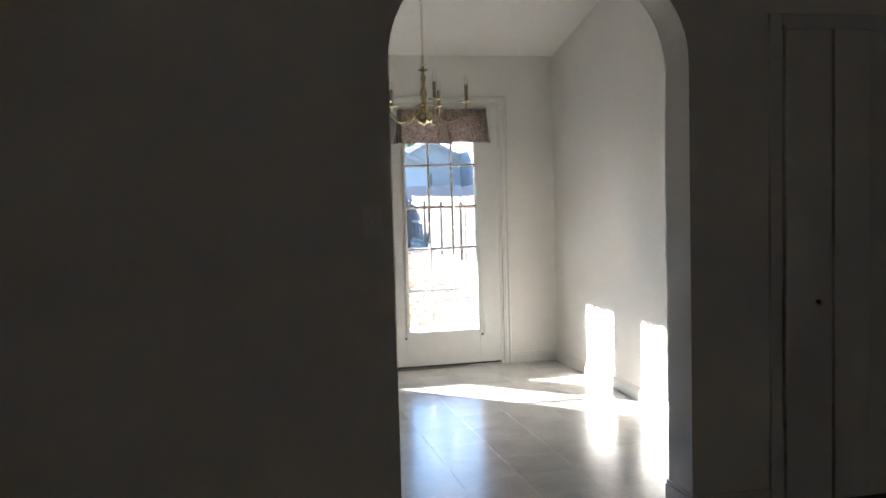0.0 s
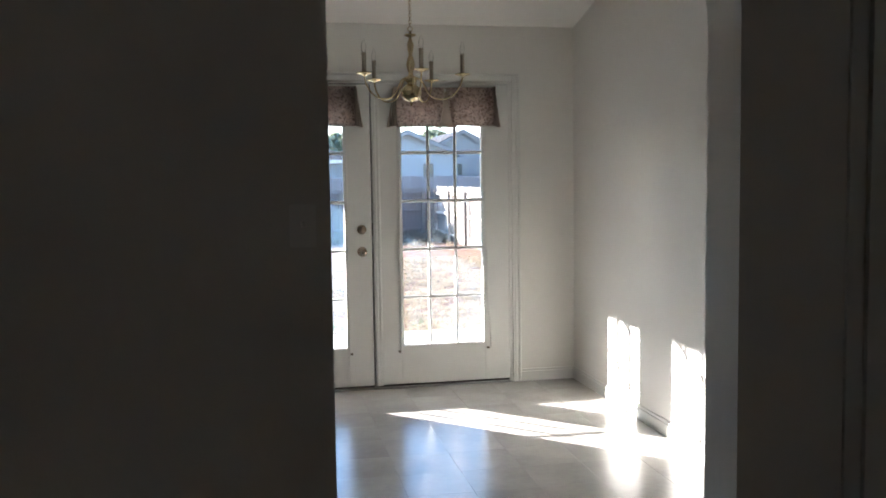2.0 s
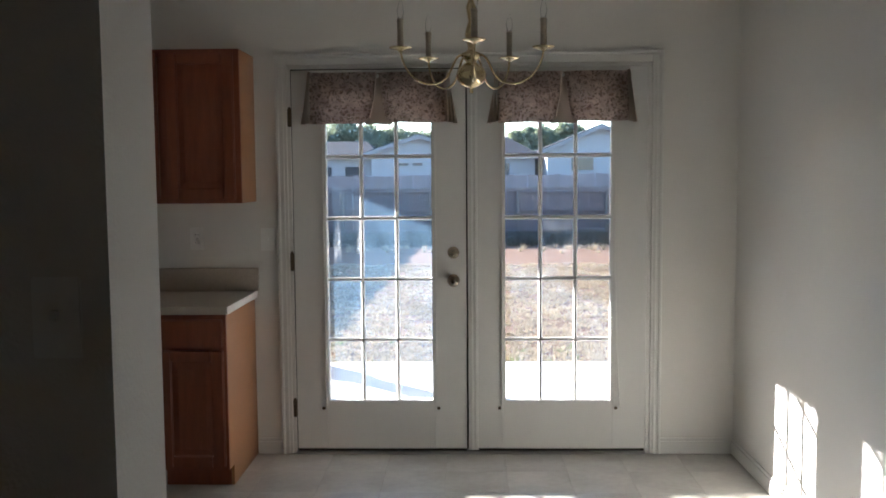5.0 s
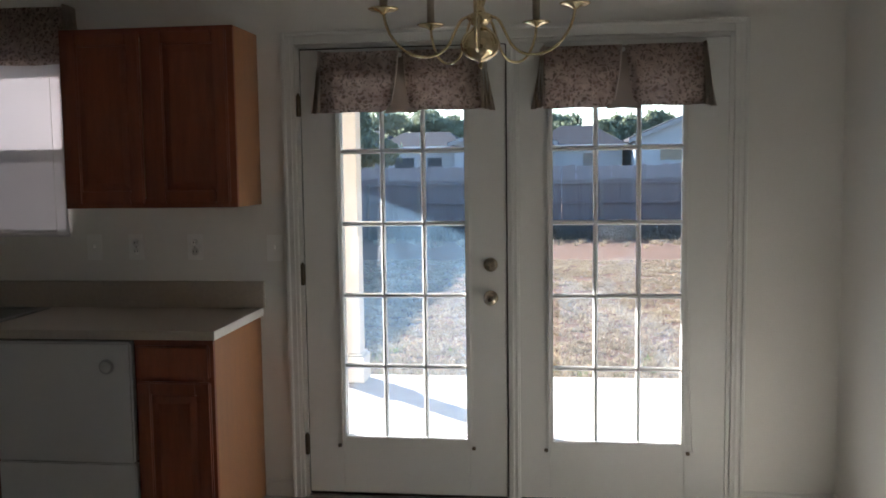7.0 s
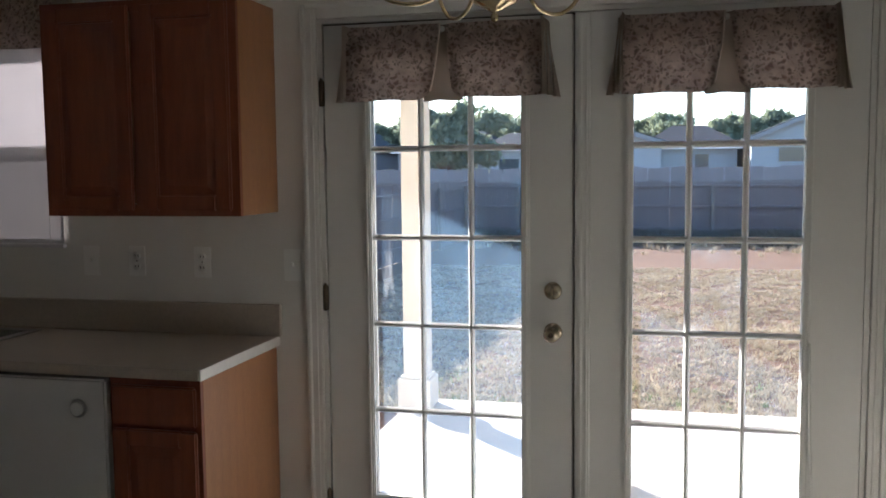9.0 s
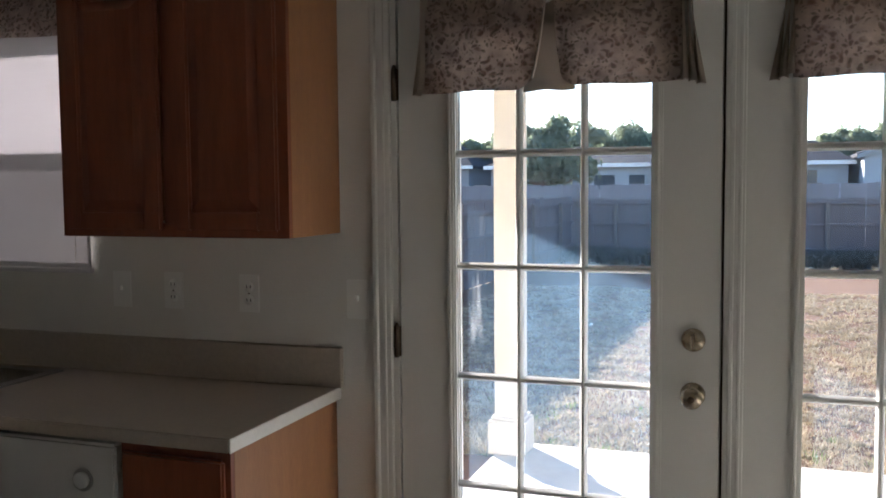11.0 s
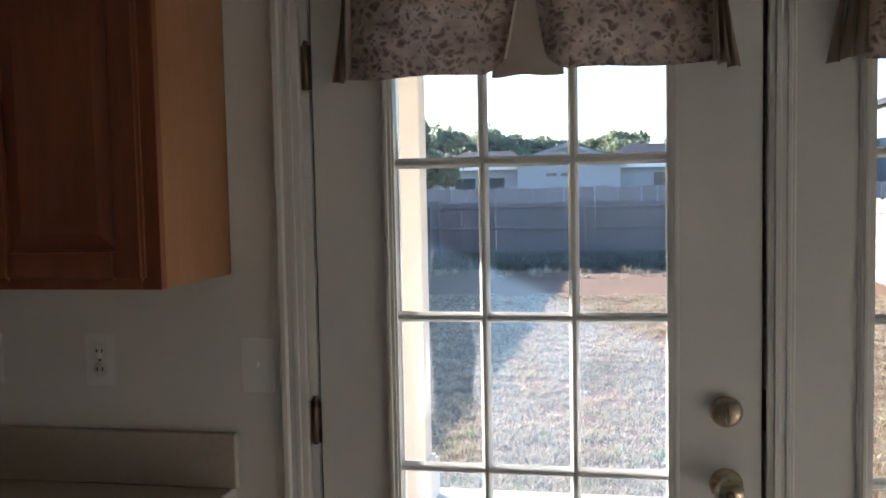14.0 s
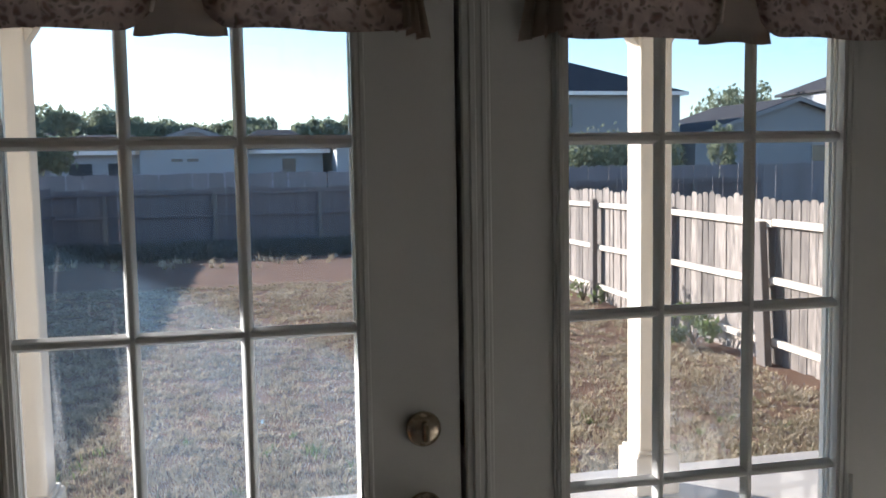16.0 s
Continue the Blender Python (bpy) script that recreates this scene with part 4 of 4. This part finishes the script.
# ---- outside: porch ----
ZG = -0.25
structure("patio_slab", box_bm(-1.44, T + 0.001, -0.40, 3.3, 3.0, -0.12, 0.008), CONC, "pale sunlit concrete patio slab", "patio")
structure("porch_roof", boxes((-2.75, T + 0.001, 2.62, 3.6, 3.75, 2.72)), TRIM, "white boarded porch ceiling", "porch roof")
structure("porch_beam_front", boxes((-2.70, 2.64, 2.42, 3.55, 2.86, 2.62)), POSTM, "cream painted porch beam", "beam")
structure("porch_beam_side", boxes((-2.75, T + 0.001, 2.335, -2.701, 3.75, 2.62)), POSTM, "cream painted porch fascia board", "beam")
structure("house_wall", boxes((XL - 0.15, T + 0.0005, -0.4, -2.95, T + 0.02, 2.6), (1.02, T + 0.0005, -0.11, 6.0, T + 0.02, 2.6)), SIDING, "tan stucco outer wall of the house", "wall")


def post(x, y, label):
    root = thing("porch_post", label, "porch post", (x, y, 0), group="porch posts")
    h = 0.082
    part("shaft", box_bm(-h, -h, 0.10, h, h, 2.42, 0.006), POSTM, root)
    part("plinth", box_bm(-h - 0.035, -h - 0.035, -0.12, h + 0.035, h + 0.035, 0.085, 0.008), POSTM, root)
    part("plinth_cap", box_bm(-h - 0.02, -h - 0.02, 0.085, h + 0.02, h + 0.02, 0.105, 0.006), POSTM, root)
    for sgn in (-1, 1):
        bm = bmesh.new()
        pts = [(sgn * h, 2.12), (sgn * h, 2.42), (sgn * (h + 0.20), 2.42), (sgn * (h + 0.16), 2.36)]
        f = bm.faces.new([bm.verts.new((px, -0.05, pz)) for px, pz in pts])
        g = bmesh.ops.extrude_face_region(bm, geom=[f])
        for v in g["geom"]:
            if isinstance(v, bmesh.types.BMVert):
                v.co.y = 0.05
        part("bracket", bm, POSTM, root)
    return root


post(-1.357, 2.80, "cream painted porch post on a square plinth")
post(1.62, 2.68, "cream painted porch post on a square plinth")

# ---- outside: yard ----
bm = bmesh.new()
bmesh.ops.create_grid(bm, x_segments=60, y_segments=60, size=400)
for v in bm.verts:
    v.co.z = ZG
    v.co.y += 380
structure("ground", bm, SOIL, "dry straw-coloured lawn", "ground")


def fence(name, p0, p1, zt, zb, material, label, rails_side=1, board=0.14, gap=0.004, posts=2.4, rails=(0.3, 0.95, 1.55), rail_m=None, first=0.6, skip=(), thick=0.045):
    """A board fence from p0 to p1; the rails and posts stand on the side given."""
    root = thing(name, label, "fence", (p0[0], p0[1], 0))
    d = Vector((p1[0] - p0[0], p1[1] - p0[1], 0))
    L = d.length
    ang = math.degrees(math.atan2(d.y, d.x))
    root.rotation_euler = (0, 0, radians(ang))
    rng = random.Random(7)
    mes = []
    for k in range(6):
        w_, h = board - gap - 0.012 * rng.random(), zt - zb + 0.07 * (rng.random() - 0.5)
        bm = bmesh.new()
        c = 0.025
        ring = [(0, 0), (w_, 0), (w_, h - c), (w_ - c, h), (c, h), (0, h - c)]
        f = bm.faces.new([bm.verts.new((x, 0, z)) for x, z in ring])
        g = bmesh.ops.extrude_face_region(bm, geom=[f])
        for v in g["geom"]:
            if isinstance(v, bmesh.types.BMVert):
                v.co.y = 0.016
        mes.append(mesh_of("board", bm, material))
    for k in range(int(L / board)):
        piece("board", mes[rng.randrange(6)], root, pose(k * board + rng.uniform(-0.004, 0.004), rng.uniform(-0.006, 0.006), zb + rng.uniform(-0.015, 0.015), 0, rng.uniform(-0.5, 0.5), 0))
    s = rails_side
    stops = [0.0] + [first + posts * k for k in range(int((L - first) / posts) + 1) if first + posts * k > 0.3] + [L]
    for z in rails:
        for x0, x1 in zip(stops, stops[1:]):
            bm = box_bm(x0 + 0.004, min(s * 0.02, s * 0.062), -0.031, x1 - 0.004, max(s * 0.02, s * 0.062), 0.031, 0.004)
            a, b = rng.uniform(-0.02, 0.02), rng.uniform(-0.02, 0.02)
            for v in bm.verts:
                v.co.z += zb + z + a + (b - a) * (v.co.x - x0) / max(x1 - x0, 0.1)
            part("rail", bm, rail_m or material, root)
    x, k = first, 0
    while x < L:
        if k not in skip:
            part("post", box_bm(x - thick, min(s * 0.063, s * 0.13), zb - 0.05, x + thick, max(s * 0.063, s * 0.13), zt - 0.14, 0.006), POSTD, root, "dark weathered post")
        x, k = x + posts, k + 1
    return root


fence("back_fence", (-16, 20.0), (13, 20.0), 1.19, ZG, CEDARSHADE, "weathered cedar board fence across the back yard, darkened for shade", -1, rails=(0.25, 0.8, 1.3))
fence("neighbour_fence", (-18, 22.2), (19, 22.2), 1.54, ZG, CEDARN, "pale grey board fence behind the back fence", 1, board=0.2, gap=0.002, posts=2.4, rails=(0.4, 1.6), first=1.3)
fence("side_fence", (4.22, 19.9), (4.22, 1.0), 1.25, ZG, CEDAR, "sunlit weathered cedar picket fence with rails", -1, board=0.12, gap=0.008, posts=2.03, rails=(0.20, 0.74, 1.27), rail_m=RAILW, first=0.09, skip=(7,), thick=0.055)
fence("west_fence", (-4.95, 1.0), (-4.5, 19.9), 1.25, ZG, CEDARSHADE, "weathered cedar fence with its shade put into the colour", -1, rails=(0.28, 0.85, 1.3))
# a broad old post leaning against the side fence
bm = box_bm(-0.035, -0.075, 0.0, 0.035, 0.075, 1.30, 0.006)
tagged(part_at(part("leaning_post", bm, POSTD), (4.105, 5.60, ZG - 0.02)), "dark weathered broad post leaning along the side fence", "post").rotation_euler = (radians(-7), radians(1.0), 0)


def blades(name, label, material, n, area, h, seed, near=1.9, wide=0.0034):
    """Many bent blades of grass in tufts, one mesh."""
    rng = np.random.RandomState(seed)
    per = 28
    m = n // per
    n = m * per
    tx = rng.uniform(area[0], area[1], m)
    ty = area[2] + (area[3] - area[2]) * rng.uniform(0, 1, m) ** near
    size = rng.uniform(0.35, 1.3, m) ** 1.5
    a = rng.uniform(0, 2 * np.pi, n)
    far = np.abs(rng.normal(0, 0.075, n)) * np.repeat(size, per)
    x = np.repeat(tx, per) + np.cos(a) * far
    y = np.repeat(ty, per) + np.sin(a) * far
    keep_in = (x > area[0]) & (x < area[1]) & (y > area[2])
    x, y = np.where(keep_in, x, np.repeat(tx, per)), np.where(keep_in, y, np.repeat(ty, per))
    a += rng.normal(0, 0.5, n)
    hh = h * rng.uniform(0.4, 1.25, n) * (0.6 + 0.55 * np.repeat(size, per))
    lean = rng.uniform(0.2, 1.2, n) * hh
    wd = wide * rng.uniform(0.6, 1.5, n) * (1 + 0.05 * np.maximum(0, y - 3))
    dx, dy = np.cos(a), np.sin(a)
    verts, faces = np.zeros((n, 5, 3)), []
    px, py = -dy, dx
    for k, (f, w_) in enumerate(((0, 1), (0, -1), (0.5, 0.8), (0.5, -0.8), (1, 0))):
        verts[:, k, 0] = x + dx * lean * f * f + px * wd * w_
        verts[:, k, 1] = y + dy * lean * f * f + py * wd * w_
        verts[:, k, 2] = ZG + hh * f * (1 - 0.25 * f)
    base = np.arange(n) * 5
    for q in ((0, 1, 3, 2),):
        faces += np.stack([base + i for i in q], 1).tolist()
    faces += np.stack([base + 2, base + 3, base + 4], 1).tolist()
    me = bpy.data.meshes.new(name)
    me.from_pydata(verts.reshape(-1, 3).tolist(), [], faces)
    me.materials.append(material)
    return tagged(new(name, me), label, "grass", "", "stuff")


blades("grass", "dry straw-coloured grass tufts on the lawn", STRAW, 200000, (-4.1, 4.0, 3.06, 13.0), 0.045, 3, 1.7)
# the dark weeds cover the shaded ground, darkening the fence's shadow strip
blades("grass", "tall weeds along the back fence, coloured dark for the fence's shade", SHADEWEED, 26000, (-4.3, 4.1, 17.4, 19.75), 0.30, 8, 0.7, 0.004)
blades("grass", "pale dry seed stalks along the back fence", STRAW, 1400, (-4.2, 4.1, 15.2, 17.2), 0.16, 21, 0.6)
blades("grass", "sparse yellow-green grass along the patio edge", WEED, 2200, (-3.2, 3.4, 3.03, 4.6), 0.065, 5)
blades("grass", "tall dry grass round the porch post", STRAW, 900, (-2.3, -1.46, 3.03, 3.5), 0.16, 9, 1.0)


def shrub(x, y, r, h, n, label, seed, material=WEED, name="shrub", leaf=0.05):
    root = thing(name, label, "shrub", (x, y, ZG))
    rng = random.Random(seed)
    bm = bmesh.new()
    for k in range(7):
        a = rng.uniform(0, 6.28)
        tube_bm([(0, 0, 0), (0.3 * r * math.cos(a), 0.3 * r * math.sin(a), 0.5 * h), (0.8 * r * math.cos(a), 0.8 * r * math.sin(a), h * rng.uniform(0.7, 1))], [0.008, 0.006, 0.002], 5, bm)
    part("stems", bm, BARK, root)
    balls = []
    for k in range(9):
        a, q = rng.uniform(0, 6.28), rng.uniform(0.2, 1.0)
        balls.append(((q * r * math.cos(a), q * r * math.sin(a), h * rng.uniform(0.15, 0.95) * (1.1 - 0.5 * q)), r * 0.3, h * 0.16))
    part("leaves", leaf_cloud(rng, balls, n, leaf), material, root)


def leaf_cloud(rng, balls, n, size):
    """Small folded leaves strewn through uneven blobs, given as centre, radius and half height."""
    bm = bmesh.new()
    for k in range(n):
        c, r, hz = balls[rng.randrange(len(balls))]
        while True:
            p = Vector((rng.uniform(-1, 1), rng.uniform(-1, 1), rng.uniform(-1, 1)))
            if 0.35 < p.length < 1:
                break
        p *= 1.35 if rng.random() < 0.16 else 1.0
        p = Vector((c[0] + p.x * r, c[1] + p.y * r, c[2] + p.z * hz))
        s = size * rng.uniform(0.5, 1.4)
        q = Euler((rng.uniform(0, 6.28), rng.uniform(0, 6.28), rng.uniform(0, 6.28))).to_matrix()
        vs = [bm.verts.new(p + q @ Vector(v)) for v in ((-s, 0, 0), (0, -s * 0.55, s * 0.15), (s, 0, 0), (0, s * 0.55, s * 0.15))]
        bm.faces.new((vs[0], vs[1], vs[2]))
        bm.faces.new((vs[0], vs[2], vs[3]))
    return bm


def tree(x, y, h, w, seed, label, n=4200, leaf=0.26):
    root = thing("tree", label, "tree", (x, y, ZG))
    rng = random.Random(seed)
    bm = bmesh.new()
    tube_bm([(0, 0, -0.2), (0.05, 0, h * 0.2), (-0.05, 0.1, h * 0.45), (0, 0, h * 0.8)], [0.05 * w, 0.04 * w, 0.03 * w, 0.01 * w], 8, bm)
    balls = []
    for k in range(34):
        a, rr = rng.uniform(0, 6.28), w * 0.54 * rng.uniform(0.1, 1.0)
        c = (rr * math.cos(a), rr * math.sin(a), h * rng.uniform(0.42, 0.9) * (1.0 - 0.45 * (rr / w) ** 2))
        tube_bm([(0, 0, h * 0.3), (c[0] * 0.6, c[1] * 0.6, (h * 0.3 + c[2]) / 2), c], [0.02 * w, 0.012 * w, 0.005 * w], 5, bm)
        balls.append((c, w * rng.uniform(0.07, 0.18), h * rng.uniform(0.05, 0.12)))
    part("trunk", bm, BARK, root)
    part("crown", leaf_cloud(rng, balls, n, leaf), LEAF, root)


shrub(3.95, 6.6, 0.34, 0.46, 420, "low green weeds at the foot of the fence", 2, leaf=0.036)
shrub(3.95, 9.6, 0.25, 0.42, 90, "dry green weeds at the foot of the fence", 4, leaf=0.03)
shrub(3.9, 7.6, 0.22, 0.7, 90, "tall thin weeds beside the fence", 6, leaf=0.028)
for i, (x, y, h, w) in enumerate(((-12.9, 56, 6.3, 7.5), (-8.9, 60, 6.1, 6.0), (-4.8, 60, 5.7, 6.0), (0.9, 62, 5.9, 5.5), (4.2, 58, 5.5, 5.0), (7.6, 60, 5.7, 6.0),
                                  (11.5, 62, 5.6, 6.5), (-17.5, 58, 5.6, 6.0), (36.2, 60, 8.1, 7.0), (40.5, 63, 7.4, 4.0), (-1.8, 66, 5.9, 6.0), (-8.9, 36, 4.9, 3.9))):
    tree(x, y, h, w, 20 + i, "green broadleaf tree beyond the fence", 2600 if x > 30 else 8000, 0.17)


def hedge(x0, x1, y, h, seed):
    root = thing("hedge", "trimmed green hedge behind the fence", "hedge", (0, y, ZG))
    rng = random.Random(seed)
    bm = bmesh.new()
    balls = [((x0 + (x1 - x0) * k / 14, 0, h * 0.5), 0.55, h * 0.5) for k in range(15)]
    for b in balls[::3]:
        tube_bm([(b[0][0], 0, -0.1), (b[0][0], 0.1, h * 0.8)], [0.06, 0.02], 5, bm)
    part("stems", bm, BARK, root)
    part("leaves", leaf_cloud(rng, balls, 9000, 0.09), LEAF, root)


hedge(12.5, 17.0, 33, 3.0, 9)
shrub(19.3, 33, 0.9, 3.3, 1500, "green bush behind the side fence", 12, LEAF, leaf=0.09)


def gable_house(x, y, w, d, h, rise, wall, label, wins=(), hip=0.0, along=False):
    """A house with its gable to the viewer, or its ridge across the view."""
    root = thing("house", label, "house", (x, y, ZG))
    o = 0.35
    bm = bmesh.new()
    if along:
        box_bm(-w / 2, 0, 0, w / 2, d, h, 0, bm)
    else:
        ring = [(-w / 2, 0), (w / 2, 0), (w / 2, h), (0, h + rise * 0.97), (-w / 2, h)]
        f = bm.faces.new([bm.verts.new((px, 0, pz)) for px, pz in ring])
        g = bmesh.ops.extrude_face_region(bm, geom=[f])
        for v in g["geom"]:
            if isinstance(v, bmesh.types.BMVert):
                v.co.y = d
    part("wall", bm, wall, root)
    bm = bmesh.new()
    th = 0.16
    if along:
        lo = [(-w / 2 - o, -o, h), (w / 2 + o, -o, h), (w / 2 + o, d + o, h), (-w / 2 - o, d + o, h)]
        a, b = (-w / 2 - o + hip, d / 2, h + rise), (w / 2 + o - hip, d / 2, h + rise)
        v = [bm.verts.new(p) for p in lo] + [bm.verts.new(a), bm.verts.new(b)]
        u = [bm.verts.new((p[0], p[1], p[2] - th)) for p in lo]
        for f in ((v[0], v[1], v[5], v[4]), (v[1], v[2], v[5]), (v[2], v[3], v[4], v[5]), (v[3], v[0], v[4]), tuple(reversed(u))):
            bm.faces.new(f)
        for k in range(4):
            bm.faces.new((u[k], u[(k + 1) % 4], v[(k + 1) % 4], v[k]))
    else:
        sl = rise / (w / 2)
        for s_ in (-1, 1):
            ring = [(0, h + rise), (s_ * (w / 2 + o), h - sl * o), (s_ * (w / 2 + o), h - sl * o + th), (0, h + rise + th)]
            f = bm.faces.new([bm.verts.new((px, -o, pz)) for px, pz in ring])
            g = bmesh.ops.extrude_face_region(bm, geom=[f])
            for v in g["geom"]:
                if isinstance(v, bmesh.types.BMVert):
                    v.co.y = d + o
    roof = part("roof", bm, ROOFM, root)
    if not along:
        sl = rise / (w / 2)
        for s_ in (-1, 1):
            bm = bmesh.new()
            ring = [(0, h + rise - 0.1), (s_ * (w / 2 + o), h - sl * o - 0.1), (s_ * (w / 2 + o), h - sl * o + 0.12), (0, h + rise + 0.12)]
            f = bm.faces.new([bm.verts.new((px, -o - 0.05, pz)) for px, pz in ring])
            g = bmesh.ops.extrude_face_region(bm, geom=[f])
            for v in g["geom"]:
                if isinstance(v, bmesh.types.BMVert):
                    v.co.y = -o - 0.005
            part("bargeboard", bm, HWALL2, roof)
    else:
        part("fascia", box_bm(-w / 2 - o, -o - 0.04, h - th - 0.02, w / 2 + o, -o - 0.004, h + 0.02), TRIM, roof)
    for wx, wz, ww, wh in wins:
        a, b, c, d_, f_ = wx - ww / 2, wx + ww / 2, wz - wh / 2, wz + wh / 2, min(0.05, wh * 0.16)
        wi = part("window", boxes((a, -0.05, c, a + f_, 0.02, d_), (b - f_, -0.05, c, b, 0.02, d_), (a + f_, -0.05, c, b - f_, 0.02, c + f_),
                                  (a + f_, -0.05, d_ - f_, b - f_, 0.02, d_)), wall, root)
        part("pane", box_bm(a + f_, -0.03, c + f_, b - f_, -0.015, d_ - f_), HWIN, wi)
    return root


gable_house(-2.6, 45, 5.2, 9, 3.05, 0.85, HWALL, "pale gabled house with two slit windows", ((-0.85, 2.40, 0.62, 0.22), (-0.10, 2.40, 0.62, 0.22)))
gable_house(-7.3, 46, 4.4, 7, 2.9, 0.95, HWALL, "pale low house with a covered porch", ((-0.8, 1.9, 1.2, 0.9), (0.9, 1.9, 0.9, 0.9)), 1.2, True)
gable_house(-12.0, 48, 6.0, 8, 2.9, 1.2, HWALL2, "low house with a grey hipped roof", (), 2.0, True)
gable_house(1.5, 47.5, 4.8, 8, 2.9, 1.25, HWALL, "pale house with a grey roof and white porch rail", ((0.6, 2.1, 0.8, 0.8),), 1.8, True)
gable_house(7.3, 45, 5.8, 9, 3.15, 1.2, HWALL, "pale blue-white gabled house", ((-1.0, 2.35, 1.3, 0.8), (1.2, 2.2, 0.7, 0.9)))
gable_house(11.4, 49, 5.0, 9, 3.3, 1.3, HWALL, "pale gabled house beside its twin", ((-0.4, 2.3, 0.8, 0.8),))
gable_house(18.3, 45, 10.2, 9, 5.75, 2.15, HWALL2, "two-storey grey house with a hipped roof", ((-1.6, 4.5, 0.9, 1.3),), 5.3, True)
gable_house(30.6, 45, 12.5, 9, 3.35, 2.0, HWALL2, "grey gabled house with a long roof", ((1.5, 2.3, 1.0, 1.0),))
gable_house(44.2, 52, 8.5, 9, 6.9, 1.6, HWALL, "white two-storey house beyond the fence", (), 3.0, True)
gable_house(-21.0, 50, 8, 8, 3.0, 1.6, HWALL2, "low tan house beyond the fence", (), 2.5, True)

# ---- vinyl floor tiles ----
fl = bpy.data.objects["floor"]
tile = 0.305
tm = mesh_of("tile", box_bm(0.0003, 0.0003, -0.003, tile - 0.0003, tile - 0.0003, 0.0, 0.0004), FLOORM)
for i in range(int((XR + 2.4) / tile) + 1):
    for k in range(int((0.0 - YA0) / tile) + 1):
        x, y = XR - (i + 1) * tile, -(k + 1) * tile
        if y > YA0 - 0.06:
            piece("tile", tm, fl, pose(x, y, 0, 0, 0, 0))
bm = bmesh.new()
x = XR - (int((XR + 2.4) / tile) + 1) * tile
box_bm(XL, YA0 + 0.01, -0.0029, x - 0.001, -0.001, 0.0, 0, bm)
tagged(part("tile_rest", bm, FLOORM, fl), "", "", "", "stuff")
